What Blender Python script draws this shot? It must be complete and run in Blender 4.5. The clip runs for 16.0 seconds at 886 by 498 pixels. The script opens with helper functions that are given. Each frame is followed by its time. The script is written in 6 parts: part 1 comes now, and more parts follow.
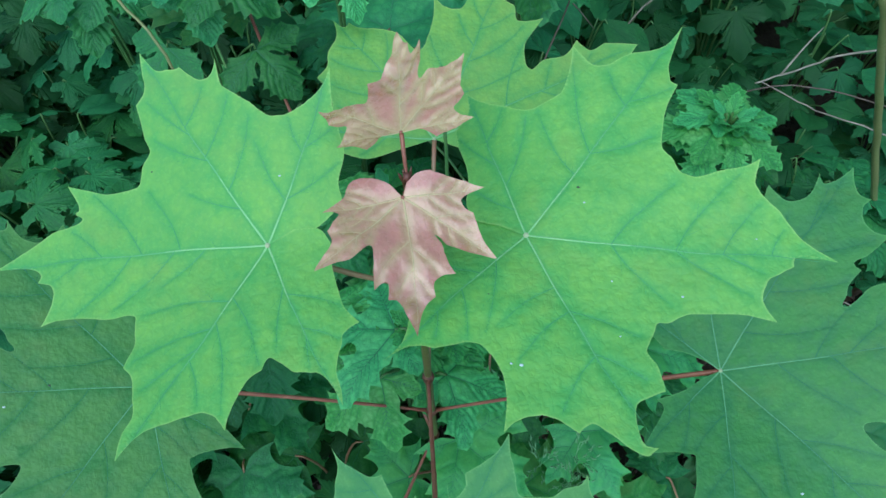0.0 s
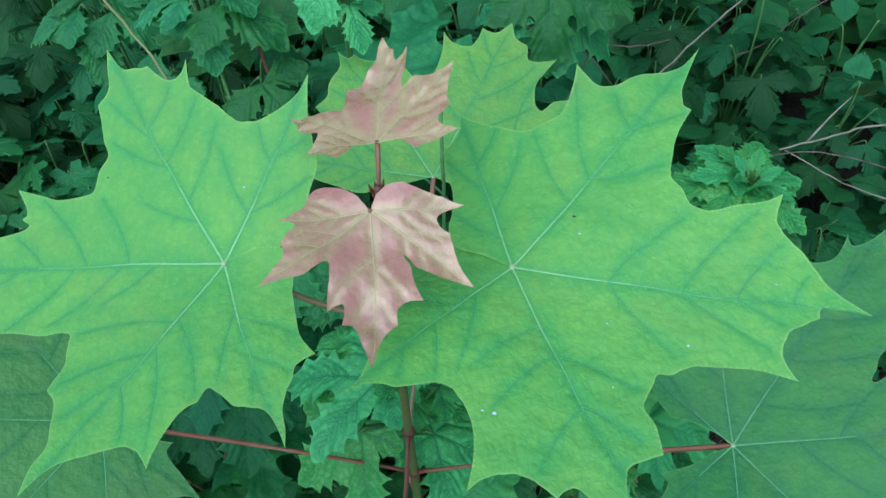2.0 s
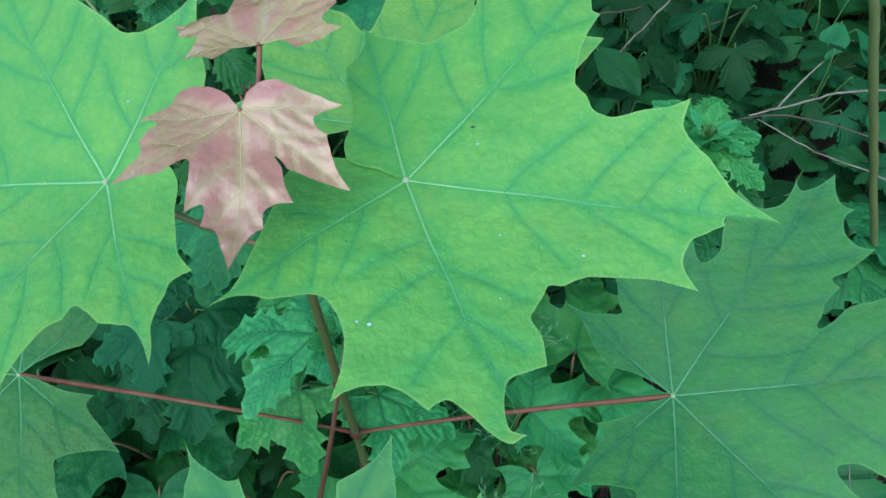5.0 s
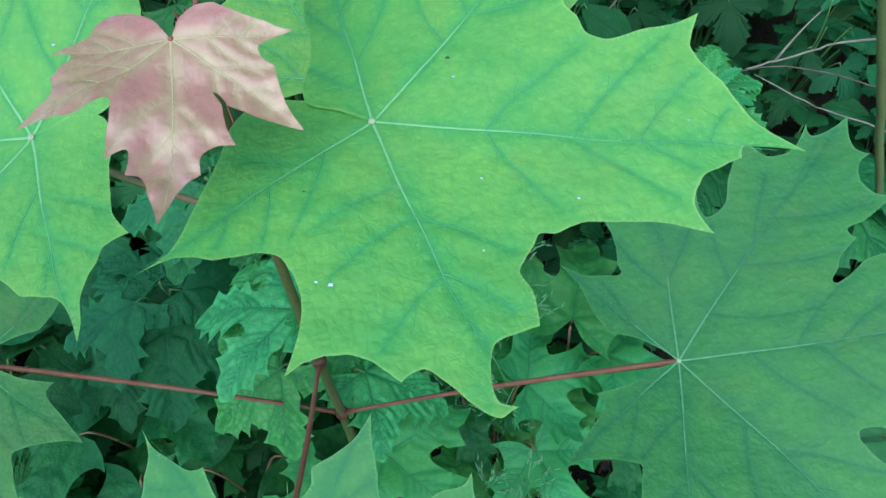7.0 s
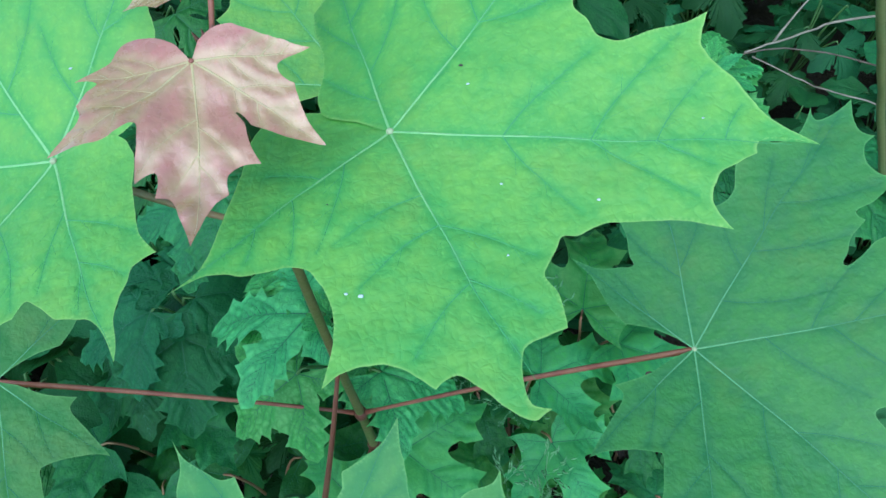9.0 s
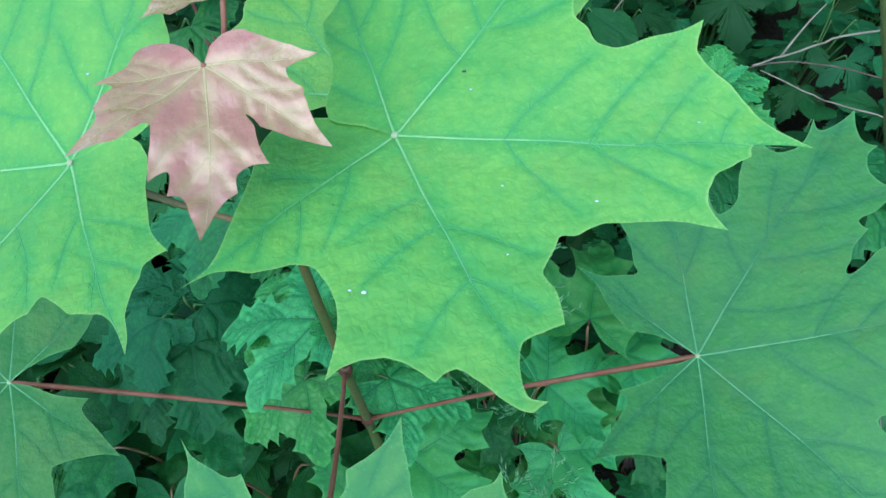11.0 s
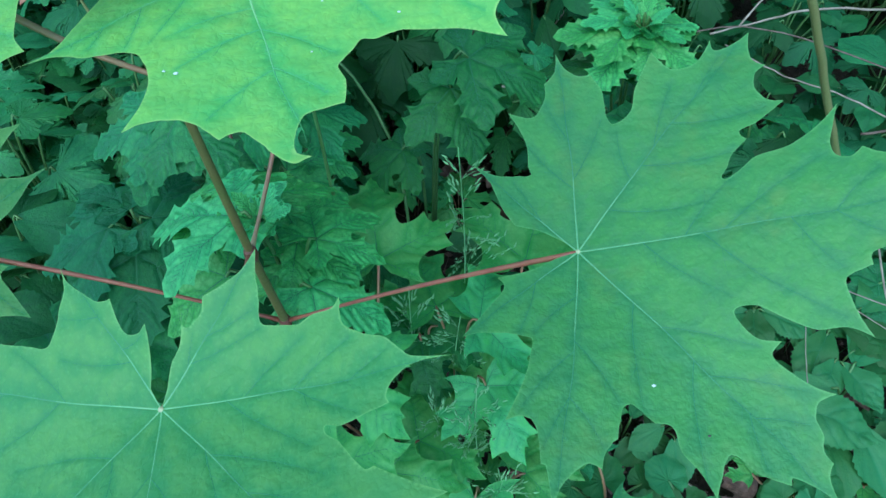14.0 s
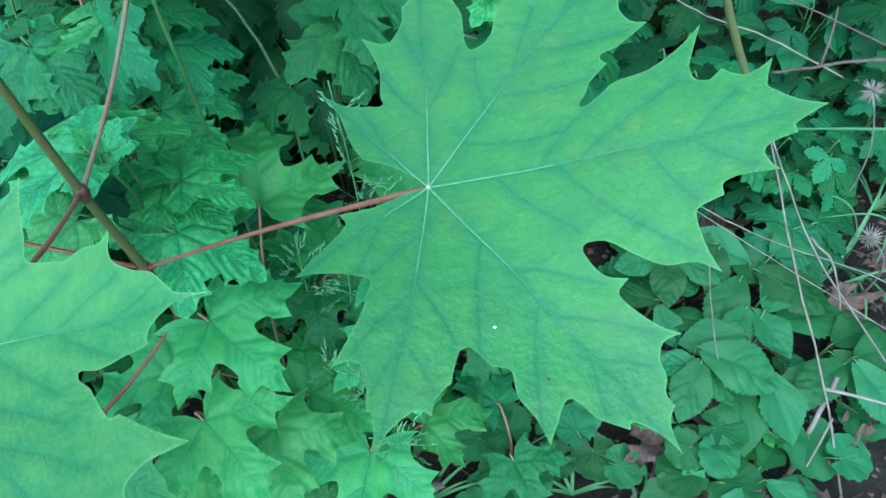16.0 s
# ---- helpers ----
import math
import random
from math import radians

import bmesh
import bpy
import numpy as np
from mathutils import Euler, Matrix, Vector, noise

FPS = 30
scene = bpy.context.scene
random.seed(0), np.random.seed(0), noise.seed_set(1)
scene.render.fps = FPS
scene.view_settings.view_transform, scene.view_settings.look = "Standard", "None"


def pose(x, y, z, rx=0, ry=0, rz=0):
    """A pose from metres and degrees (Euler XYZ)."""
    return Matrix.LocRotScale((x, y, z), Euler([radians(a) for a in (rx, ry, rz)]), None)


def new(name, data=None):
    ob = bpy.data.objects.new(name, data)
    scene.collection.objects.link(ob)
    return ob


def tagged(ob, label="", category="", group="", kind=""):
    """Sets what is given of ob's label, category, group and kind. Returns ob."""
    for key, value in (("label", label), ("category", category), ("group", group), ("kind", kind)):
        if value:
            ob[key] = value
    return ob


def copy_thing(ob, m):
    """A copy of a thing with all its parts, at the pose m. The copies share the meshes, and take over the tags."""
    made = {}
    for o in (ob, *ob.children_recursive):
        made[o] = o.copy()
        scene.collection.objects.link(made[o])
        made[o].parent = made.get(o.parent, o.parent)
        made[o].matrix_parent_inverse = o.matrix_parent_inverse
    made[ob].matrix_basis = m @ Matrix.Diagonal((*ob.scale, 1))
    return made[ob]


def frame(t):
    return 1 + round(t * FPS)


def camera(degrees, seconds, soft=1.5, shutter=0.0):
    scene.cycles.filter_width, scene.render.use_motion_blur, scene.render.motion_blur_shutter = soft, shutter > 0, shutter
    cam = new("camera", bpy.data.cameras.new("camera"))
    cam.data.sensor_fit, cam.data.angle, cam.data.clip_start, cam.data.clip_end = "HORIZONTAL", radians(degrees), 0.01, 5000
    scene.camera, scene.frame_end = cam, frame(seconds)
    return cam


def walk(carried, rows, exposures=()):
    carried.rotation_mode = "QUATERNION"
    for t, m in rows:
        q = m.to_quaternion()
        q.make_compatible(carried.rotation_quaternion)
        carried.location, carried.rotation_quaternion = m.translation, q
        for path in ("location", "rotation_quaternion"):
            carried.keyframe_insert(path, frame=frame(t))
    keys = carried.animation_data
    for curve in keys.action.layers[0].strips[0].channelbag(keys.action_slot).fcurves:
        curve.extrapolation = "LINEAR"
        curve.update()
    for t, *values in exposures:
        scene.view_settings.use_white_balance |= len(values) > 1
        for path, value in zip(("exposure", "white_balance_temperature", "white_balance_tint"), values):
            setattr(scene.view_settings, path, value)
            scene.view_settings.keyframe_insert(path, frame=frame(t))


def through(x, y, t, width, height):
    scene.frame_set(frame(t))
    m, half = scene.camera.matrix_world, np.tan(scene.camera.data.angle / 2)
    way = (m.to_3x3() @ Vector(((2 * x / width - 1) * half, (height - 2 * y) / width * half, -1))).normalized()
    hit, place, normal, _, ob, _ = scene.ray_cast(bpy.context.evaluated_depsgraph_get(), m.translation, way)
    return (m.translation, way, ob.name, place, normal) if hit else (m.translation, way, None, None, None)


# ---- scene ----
cam = camera(61.0, 16.0)
METRES, EYE, TILT, LEAN, TURN = 0.22, 0.56, -60.0, 0.0, 0.0
ROWS = [
    (0.0, 0.0, 0.0, 0.0, 0.0, 0.0, -0.0),
    (0.5, 0.0178, 0.0151, -0.0091, 0.27, 1.74, -0.84),
    (1.0, 0.0158, 0.074, -0.0175, 0.46, 3.31, -1.87),
    (1.5, 0.0183, 0.0967, -0.0231, 0.68, 4.27, -2.42),
    (2.0, 0.0476, 0.1106, -0.0391, 1.22, 5.01, -3.48),
    (2.5, 0.0696, 0.11, -0.0606, 1.59, 5.13, -3.94),
    (3.0, 0.098, 0.1129, -0.071, 1.82, 5.1, -4.27),
    (3.5, 0.1213, 0.1215, -0.0708, 1.8, 4.92, -4.46),
    (4.0, 0.1348, 0.1369, -0.086, 1.48, 4.88, -4.41),
    (4.5, 0.1503, 0.1459, -0.1023, 1.32, 4.83, -3.93),
    (5.0, 0.1607, 0.1718, -0.1114, 1.05, 4.66, -3.48),
    (7.5, 0.1759, 0.2778, -0.125, 0.58, 2.59, -0.89),
    (8.0, 0.156, 0.2758, -0.1192, 0.27, 2.27, -0.28),
    (8.5, 0.155, 0.2708, -0.1194, 0.55, 2.31, 0.31),
    (9.0, 0.157, 0.2576, -0.1172, 0.9, 2.47, 0.98),
    (11.5, 0.1653, 0.2382, -0.1355, 1.83, 3.74, 0.35),
    (12.0, 0.1617, 0.2378, -0.1417, 1.93, 3.83, 0.26),
    (12.5, 0.1637, 0.2321, -0.1452, 1.97, 3.9, 0.33),
    (13.0, 0.1734, 0.2066, -0.1701, 1.95, 3.95, -0.46),
    (13.5, 0.2441, 0.1959, -0.2581, 2.16, 4.18, -2.0),
    (14.0, 0.3543, 0.1992, -0.3132, 2.56, 4.12, -2.87),
    (14.5, 0.4148, 0.2137, -0.3305, 2.57, 3.61, -3.3),
    (15.0, 0.4642, 0.2231, -0.3239, 1.85, 2.6, -3.06),
    (15.5, 0.5047, 0.2495, -0.3335, 0.79, 2.09, -2.31),
    (16.0, 0.5414, 0.2885, -0.3319, 0.4, 1.06, -2.3),
]
# The clip's camera brightens and cools its picture as it nears the lower leaves: seconds, stops, kelvin, tint.
EXPOSURES = [(0.0, 0.90, 5630, 8), (5.0, 0.94, 5630, 8), (8.5, 1.12, 5550, 8), (12.5, 1.21, 5500, 8), (13.2, 1.21, 5450, 8), (14.2, 1.38, 5230, 8), (16.0, 1.71, 5170, 9)]
walk(cam, [(t, pose(0, 0, EYE, TILT, LEAN, TURN) @ pose(METRES * x, METRES * y, METRES * z, 90 + pitch, roll, yaw)) for t, x, y, z, yaw, pitch, roll in ROWS],
     exposures=EXPOSURES)

# ---- world and light: a bright sky above the shade of a wood's edge ----
SUN_HEIGHT, SUN_TURN = 62.0, 200.0
world = bpy.data.worlds.new("world")
scene.world = world
world.use_nodes = True
wn = world.node_tree.nodes
sky = wn.new("ShaderNodeTexSky")
sky.sky_type, sky.sun_disc = "NISHITA", False
sky.sun_elevation, sky.sun_rotation = radians(SUN_HEIGHT), radians(SUN_TURN)
world.node_tree.links.new(sky.outputs[0], wn["Background"].inputs[0])
wn["Background"].inputs[1].default_value = 0.15
lamp = bpy.data.lights.new("sun", "SUN")
lamp.energy, lamp.angle, lamp.color = 1.25, radians(80), (1.0, 0.97, 0.9)
sun = new("sun", lamp)
sun.matrix_world = pose(0, 0, 3, 90 - SUN_HEIGHT, 0, 180 - SUN_TURN)


from mathutils.bvhtree import BVHTree
from mathutils.geometry import delaunay_2d_cdt


# ---- small tools ----
def part(name, bm, material, parent=None, label="", smooth=True):
    """Link a bmesh as one mesh object, under a thing or a part."""
    me = bpy.data.meshes.new(name)
    bm.to_mesh(me)
    bm.free()
    me.materials.append(material)
    if smooth:
        me.shade_smooth()
    ob = new(name, me)
    ob.parent = parent
    if label:
        ob["label"] = label
    return ob


def thing(name, label, category, group="", kind="", at=None):
    ob = new(name)
    ob.empty_display_size = 0.02
    if at is not None:
        ob.matrix_basis = at
    return tagged(ob, label, category, group, kind)


def add_tube(bm, points, radii, sides=8, caps=True):
    """A tapered tube through the points."""
    rings = []
    pts = [Vector(p) for p in points]
    ref = Vector((0.3, 0.9, 0.2))
    for i, p in enumerate(pts):
        d = (pts[min(i + 1, len(pts) - 1)] - pts[max(i - 1, 0)]).normalized()
        if abs(d.dot(ref)) > 0.97:
            ref = Vector((0.9, -0.2, 0.3))
        a = d.cross(ref).normalized()
        b = d.cross(a)
        r = radii[i] if isinstance(radii, (list, tuple)) else radii
        rings.append([bm.verts.new(p + r * (math.cos(k * math.tau / sides) * a + math.sin(k * math.tau / sides) * b)) for k in range(sides)])
    for ra, rb in zip(rings, rings[1:]):
        for k in range(sides):
            bm.faces.new((ra[k], ra[(k + 1) % sides], rb[(k + 1) % sides], rb[k]))
    if caps:
        bm.faces.new(rings[0][::-1])
        bm.faces.new(rings[-1])


def bend(a, b, sag=(0, 0, 0), n=12):
    """Points from a to b, pushed aside by sag in the middle."""
    a, b, s = Vector(a), Vector(b), Vector(sag)
    return [a.lerp(b, i / n) + s * math.sin(math.pi * i / n) for i in range(n + 1)]


def glide(points, n=6):
    """A smooth line through the points."""
    p = [Vector(q) for q in points]
    p = [2 * p[0] - p[1]] + p + [2 * p[-1] - p[-2]]
    out = []
    for i in range(1, len(p) - 2):
        for k in range(n):
            t = k / n
            out.append(0.5 * (2 * p[i] + (p[i + 1] - p[i - 1]) * t + (2 * p[i - 1] - 5 * p[i] + 4 * p[i + 1] - p[i + 2]) * t * t + (3 * p[i] - p[i - 1] - 3 * p[i + 1] + p[i + 2]) * t ** 3))
    return out + [p[-2]]


def taper(n, a, b):
    return [a + (b - a) * i / (n - 1) for i in range(n)]


# ---- materials ----
class Nodes:
    def __init__(self, name):
        self.mat = bpy.data.materials.new(name)
        self.mat.use_nodes = True
        self.tree = self.mat.node_tree
        self.bsdf = self.tree.nodes["Principled BSDF"]
        self.out = self.tree.nodes["Material Output"]

    def add(self, kind, **inputs):
        node = self.tree.nodes.new(kind)
        for key, value in inputs.items():
            self.put(node.inputs[key.replace("_", " ")], value)
        return node

    def put(self, socket, value):
        if isinstance(value, bpy.types.NodeSocket):
            self.tree.links.new(value, socket)
        elif isinstance(value, (tuple, list)) and socket.type == "RGBA":
            socket.default_value = (*value, 1.0)[:4]
        else:
            socket.default_value = value

    def place(self):
        """Coordinates on the thing, shifted at random from one object to the next."""
        tex, info = self.add("ShaderNodeTexCoord"), self.add("ShaderNodeObjectInfo")
        shift = self.tree.nodes.new("ShaderNodeVectorMath")
        shift.operation = "SCALE"
        shift.inputs[0].default_value = (3.1, 1.7, 2.3)
        self.put(shift.inputs["Scale"], info.outputs["Random"])
        total = self.tree.nodes.new("ShaderNodeVectorMath")
        self.put(total.inputs[0], tex.outputs["Object"])
        self.put(total.inputs[1], shift.outputs[0])
        return total.outputs[0], info.outputs["Random"]

    def noise(self, where, scale, detail=3.0, rough=0.55):
        return self.add("ShaderNodeTexNoise", Vector=where, Scale=scale, Detail=detail, Roughness=rough).outputs["Fac"]

    def ramp(self, fac, low, high):
        node = self.add("ShaderNodeMapRange", Value=fac)
        node.inputs["From Min"].default_value, node.inputs["From Max"].default_value = low, high
        return node.outputs["Result"]

    def mix(self, fac, a, b, blend="MIX"):
        node = self.tree.nodes.new("ShaderNodeMix")
        node.data_type, node.blend_type = "RGBA", blend
        self.put(node.inputs["Factor"], fac)
        self.put(node.inputs["A"], a)
        self.put(node.inputs["B"], b)
        return node.outputs["Result"]

    def calc(self, op, a, b=0.0):
        node = self.tree.nodes.new("ShaderNodeMath")
        node.operation = op
        self.put(node.inputs[0], a)
        self.put(node.inputs[1], b)
        return node.outputs[0]

    def bump(self, height, strength, distance):
        return self.add("ShaderNodeBump", Height=height, Strength=strength, Distance=distance).outputs["Normal"]


def leaf_material(name, main, second, by_vein, rim, rough=0.42, through=0.22, cells=620.0, vary=0.25, relief=0.35, gloss=0.5, spots=None, webbing=0.38, web_tone=None, swell=2.0):
    """A leaf's skin: two tones in patches, deeper tone along the veins, a pale rim, a fine net of veinlets."""
    n = Nodes(name)
    where, chance = n.place()
    field = n.add("ShaderNodeAttribute")
    field.attribute_name = "field"
    patches = n.ramp(n.calc("ADD", n.noise(where, 130, 5, 0.65), n.calc("MULTIPLY", n.calc("SUBTRACT", field.outputs["Fac"], 0.5), 0.26)), 0.36, 0.66)
    colour = n.mix(patches, main, second)
    fine = n.ramp(n.noise(where, 420, 3), 0.35, 0.7)
    colour = n.mix(n.calc("MULTIPLY", fine, 0.35), colour, second)
    vein = n.add("ShaderNodeAttribute")
    vein.attribute_name = "vein"
    blotch = n.ramp(n.noise(where, 190, 4, 0.6), 0.3, 0.65)
    colour = n.mix(n.calc("MULTIPLY", vein.outputs["Fac"], n.calc("ADD", 0.30, n.calc("MULTIPLY", blotch, 0.42))), colour, by_vein)
    net = n.tree.nodes.new("ShaderNodeTexVoronoi")
    net.feature = "DISTANCE_TO_EDGE"
    warp = n.add("ShaderNodeTexNoise", Vector=where, Scale=260.0, Detail=2.0).outputs["Color"]
    bent = n.tree.nodes.new("ShaderNodeVectorMath")
    bent.operation = "MULTIPLY_ADD"
    n.put(bent.inputs[0], warp)
    bent.inputs[1].default_value = (0.003, 0.003, 0.003)
    n.put(bent.inputs[2], where)
    n.put(net.inputs["Vector"], bent.outputs[0])
    net.inputs["Scale"].default_value = cells
    lines = n.ramp(net.outputs["Distance"], 0.0, 0.30)
    colour = n.mix(n.calc("MULTIPLY", n.calc("SUBTRACT", 1.0, lines), 0.10), colour, by_vein)
    wide = n.tree.nodes.new("ShaderNodeTexVoronoi")
    wide.feature = "DISTANCE_TO_EDGE"
    n.put(wide.inputs["Vector"], bent.outputs[0])
    wide.inputs["Scale"].default_value = cells * 0.42
    soft = n.ramp(wide.outputs["Distance"], 0.0, 0.30)
    colour = n.mix(n.calc("MULTIPLY", n.calc("SUBTRACT", 1.0, soft), webbing), colour, web_tone or by_vein)
    flecks = n.ramp(n.noise(where, 1100, 2), 0.55, 0.8)
    colour = n.mix(n.calc("MULTIPLY", flecks, 0.34), colour, tuple(min(1.0, 1.35 * c + 0.02) for c in second))
    broad = n.ramp(n.noise(where, 32, 3), 0.35, 0.7)
    colour = n.mix(n.calc("MULTIPLY", broad, 0.28), colour, by_vein)
    if spots:
        tinge = n.calc("MULTIPLY", n.ramp(n.noise(where, 48, 3), 0.54, 0.74), n.ramp(n.noise(where, 210, 3), 0.3, 0.6))
        colour = n.mix(n.calc("MULTIPLY", tinge, 0.38), colour, spots)
    edge = n.add("ShaderNodeAttribute")
    edge.attribute_name = "rim"
    colour = n.mix(edge.outputs["Fac"], colour, rim)
    hsv = n.add("ShaderNodeHueSaturation", Color=colour)
    n.put(hsv.inputs["Value"], n.calc("ADD", n.calc("MULTIPLY", chance, vary), 1 - vary / 2))
    n.put(hsv.inputs["Hue"], n.calc("ADD", n.calc("MULTIPLY", chance, 0.03), 0.485))
    colour = hsv.outputs[0]
    n.put(n.bsdf.inputs["Base Color"], colour)
    n.put(n.bsdf.inputs["Roughness"], n.calc("ADD", n.calc("MULTIPLY", fine, 0.12), rough))
    n.bsdf.inputs["Specular IOR Level"].default_value = gloss
    height = n.calc("ADD", n.calc("MULTIPLY", lines, 0.35), n.calc("ADD", n.calc("MULTIPLY", soft, 0.35), n.calc("MULTIPLY", n.noise(where, 900, 2), 0.5)))
    height = n.calc("ADD", height, n.calc("SUBTRACT", n.calc("MULTIPLY", n.noise(where, 170, 2), swell), n.calc("MULTIPLY", vein.outputs["Fac"], 0.5)))
    normal = n.bump(height, relief, 0.0004)
    n.put(n.bsdf.inputs["Normal"], normal)
    glow = n.add("ShaderNodeBsdfTranslucent", Color=n.mix(0.5, colour, (0.25, 0.5, 0.04)))
    both = n.add("ShaderNodeMixShader", Fac=through)
    n.put(both.inputs[1], n.bsdf.outputs[0])
    n.put(both.inputs[2], glow.outputs[0])
    n.put(n.out.inputs["Surface"], both.outputs[0])
    return n.mat


def stalk_material(name, a, b, scale=120.0, rough=0.5, relief=0.3):
    n = Nodes(name)
    where, chance = n.place()
    mixed = n.ramp(n.noise(where, scale, 5), 0.35, 0.65)
    colour = n.mix(mixed, a, b)
    fine = n.ramp(n.noise(where, scale * 9, 2), 0.3, 0.8)
    colour = n.mix(n.calc("MULTIPLY", fine, 0.3), colour, tuple(0.6 * c for c in a))
    n.put(n.bsdf.inputs["Base Color"], colour)
    n.bsdf.inputs["Roughness"].default_value = rough
    n.put(n.bsdf.inputs["Normal"], n.bump(n.calc("ADD", fine, mixed), relief, 0.0005))
    return n.mat


M_MAPLE = leaf_material("maple_leaf_light", (0.150, 0.440, 0.086), (0.245, 0.515, 0.084), (0.048, 0.285, 0.082), (0.40, 0.62, 0.16), rough=0.44, gloss=0.36, through=0.32, spots=(0.26, 0.37, 0.08), vary=0.05, relief=0.38, webbing=0.20, swell=7.0)
M_MAPLE_MID = leaf_material("maple_leaf_fresh", (0.050, 0.245, 0.068), (0.104, 0.325, 0.072), (0.026, 0.195, 0.062), (0.20, 0.47, 0.13), rough=0.44, gloss=0.38, through=0.32, vary=0.05, relief=0.38, webbing=0.20, spots=(0.12, 0.34, 0.07), swell=7.0)
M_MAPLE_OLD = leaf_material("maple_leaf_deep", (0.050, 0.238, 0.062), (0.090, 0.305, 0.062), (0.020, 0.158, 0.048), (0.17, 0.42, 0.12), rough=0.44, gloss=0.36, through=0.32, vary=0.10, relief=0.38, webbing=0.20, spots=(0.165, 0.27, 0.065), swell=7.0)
M_MAPLE_RED = leaf_material("maple_leaf_young", (0.39, 0.205, 0.105), (0.40, 0.145, 0.100), (0.38, 0.34, 0.11), (0.36, 0.10, 0.07), rough=0.22, through=0.12, cells=420, relief=0.2, gloss=0.8, vary=0.05, spots=(0.42, 0.24, 0.19), webbing=0.30, web_tone=(0.36, 0.22, 0.11), swell=7.0)
for key, value in (("Coat Weight", 0.55), ("Coat Roughness", 0.17)):
    M_MAPLE_RED.node_tree.nodes["Principled BSDF"].inputs[key].default_value = value
M_SEEDLING = leaf_material("seedling_leaf", (0.074, 0.345, 0.079), (0.105, 0.390, 0.077), (0.034, 0.25, 0.060), (0.16, 0.46, 0.095), gloss=0.3, vary=0.3)
# Avens leaves in a lit and a dimmed copy, light put into the colour.
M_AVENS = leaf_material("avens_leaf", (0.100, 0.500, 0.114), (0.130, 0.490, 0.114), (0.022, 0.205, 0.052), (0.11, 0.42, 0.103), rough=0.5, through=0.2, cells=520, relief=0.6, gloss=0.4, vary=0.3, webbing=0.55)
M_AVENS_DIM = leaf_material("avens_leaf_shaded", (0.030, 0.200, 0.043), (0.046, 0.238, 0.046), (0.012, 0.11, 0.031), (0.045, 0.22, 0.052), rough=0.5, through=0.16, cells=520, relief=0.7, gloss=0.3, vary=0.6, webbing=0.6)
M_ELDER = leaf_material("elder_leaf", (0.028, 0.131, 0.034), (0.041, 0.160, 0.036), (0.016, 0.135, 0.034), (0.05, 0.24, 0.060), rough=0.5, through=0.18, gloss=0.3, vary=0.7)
# Darker greens for the undergrowth, with its shade put into the colour.
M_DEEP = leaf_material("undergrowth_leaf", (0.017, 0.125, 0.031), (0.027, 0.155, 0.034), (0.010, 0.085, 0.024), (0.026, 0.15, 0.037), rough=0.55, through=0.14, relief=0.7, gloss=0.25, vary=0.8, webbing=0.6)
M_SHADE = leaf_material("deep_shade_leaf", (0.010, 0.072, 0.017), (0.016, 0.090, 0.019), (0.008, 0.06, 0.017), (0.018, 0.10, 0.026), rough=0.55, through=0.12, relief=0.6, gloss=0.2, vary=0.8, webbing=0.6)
M_BLADE = stalk_material("grass_blade", (0.06, 0.21, 0.06), (0.09, 0.26, 0.08), 120, 0.5)
M_AVENS_VEIN = stalk_material("avens_vein", (0.020, 0.14, 0.04), (0.028, 0.17, 0.05), 300)
M_VEIN = stalk_material("vein_pale", (0.17, 0.45, 0.14), (0.23, 0.49, 0.17), 300)
M_VEIN_SIDE = stalk_material("vein_side", (0.062, 0.310, 0.088), (0.078, 0.335, 0.090), 300)
M_VEIN_MID = stalk_material("vein_mid", (0.115, 0.39, 0.115), (0.15, 0.42, 0.13), 300)
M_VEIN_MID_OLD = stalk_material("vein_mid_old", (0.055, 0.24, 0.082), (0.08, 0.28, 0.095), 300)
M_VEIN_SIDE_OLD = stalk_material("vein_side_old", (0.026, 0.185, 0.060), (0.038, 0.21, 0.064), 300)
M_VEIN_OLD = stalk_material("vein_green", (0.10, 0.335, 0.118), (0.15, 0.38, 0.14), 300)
M_VEIN_RED = stalk_material("vein_young", (0.42, 0.38, 0.16), (0.38, 0.31, 0.14), 300)
M_PETIOLE = stalk_material("petiole_red", (0.22, 0.070, 0.040), (0.28, 0.125, 0.065), 90, 0.4)
M_PETIOLE_PALE = stalk_material("petiole_rosy_green", (0.30, 0.14, 0.075), (0.22, 0.20, 0.08), 60, 0.4)
M_JOINT = stalk_material("leaf_joint", (0.36, 0.48, 0.24), (0.33, 0.38, 0.20), 500, 0.5)
M_STEM = stalk_material("stem_olive", (0.095, 0.135, 0.030), (0.13, 0.115, 0.035), 60, 0.5)
M_NODE = stalk_material("stem_node", (0.13, 0.04, 0.025), (0.09, 0.045, 0.02), 200, 0.5)
M_HERB = stalk_material("herb_stalk", (0.07, 0.20, 0.05), (0.10, 0.22, 0.055), 80, 0.5)
M_CANE = stalk_material("cane", (0.15, 0.20, 0.06), (0.19, 0.21, 0.07), 50, 0.5)
M_STRAW = stalk_material("dry_straw", (0.30, 0.28, 0.20), (0.16, 0.145, 0.10), 90, 0.7, 0.6)
M_TWIG = stalk_material("twig_bark", (0.085, 0.065, 0.042), (0.15, 0.125, 0.09), 140, 0.8, 0.8)
M_GRASS = stalk_material("grass_green", (0.12, 0.35, 0.12), (0.18, 0.42, 0.16), 120, 0.5)
M_DEAD = stalk_material("dead_leaf", (0.078, 0.058, 0.040), (0.185, 0.125, 0.088), 60, 0.75, 0.8)
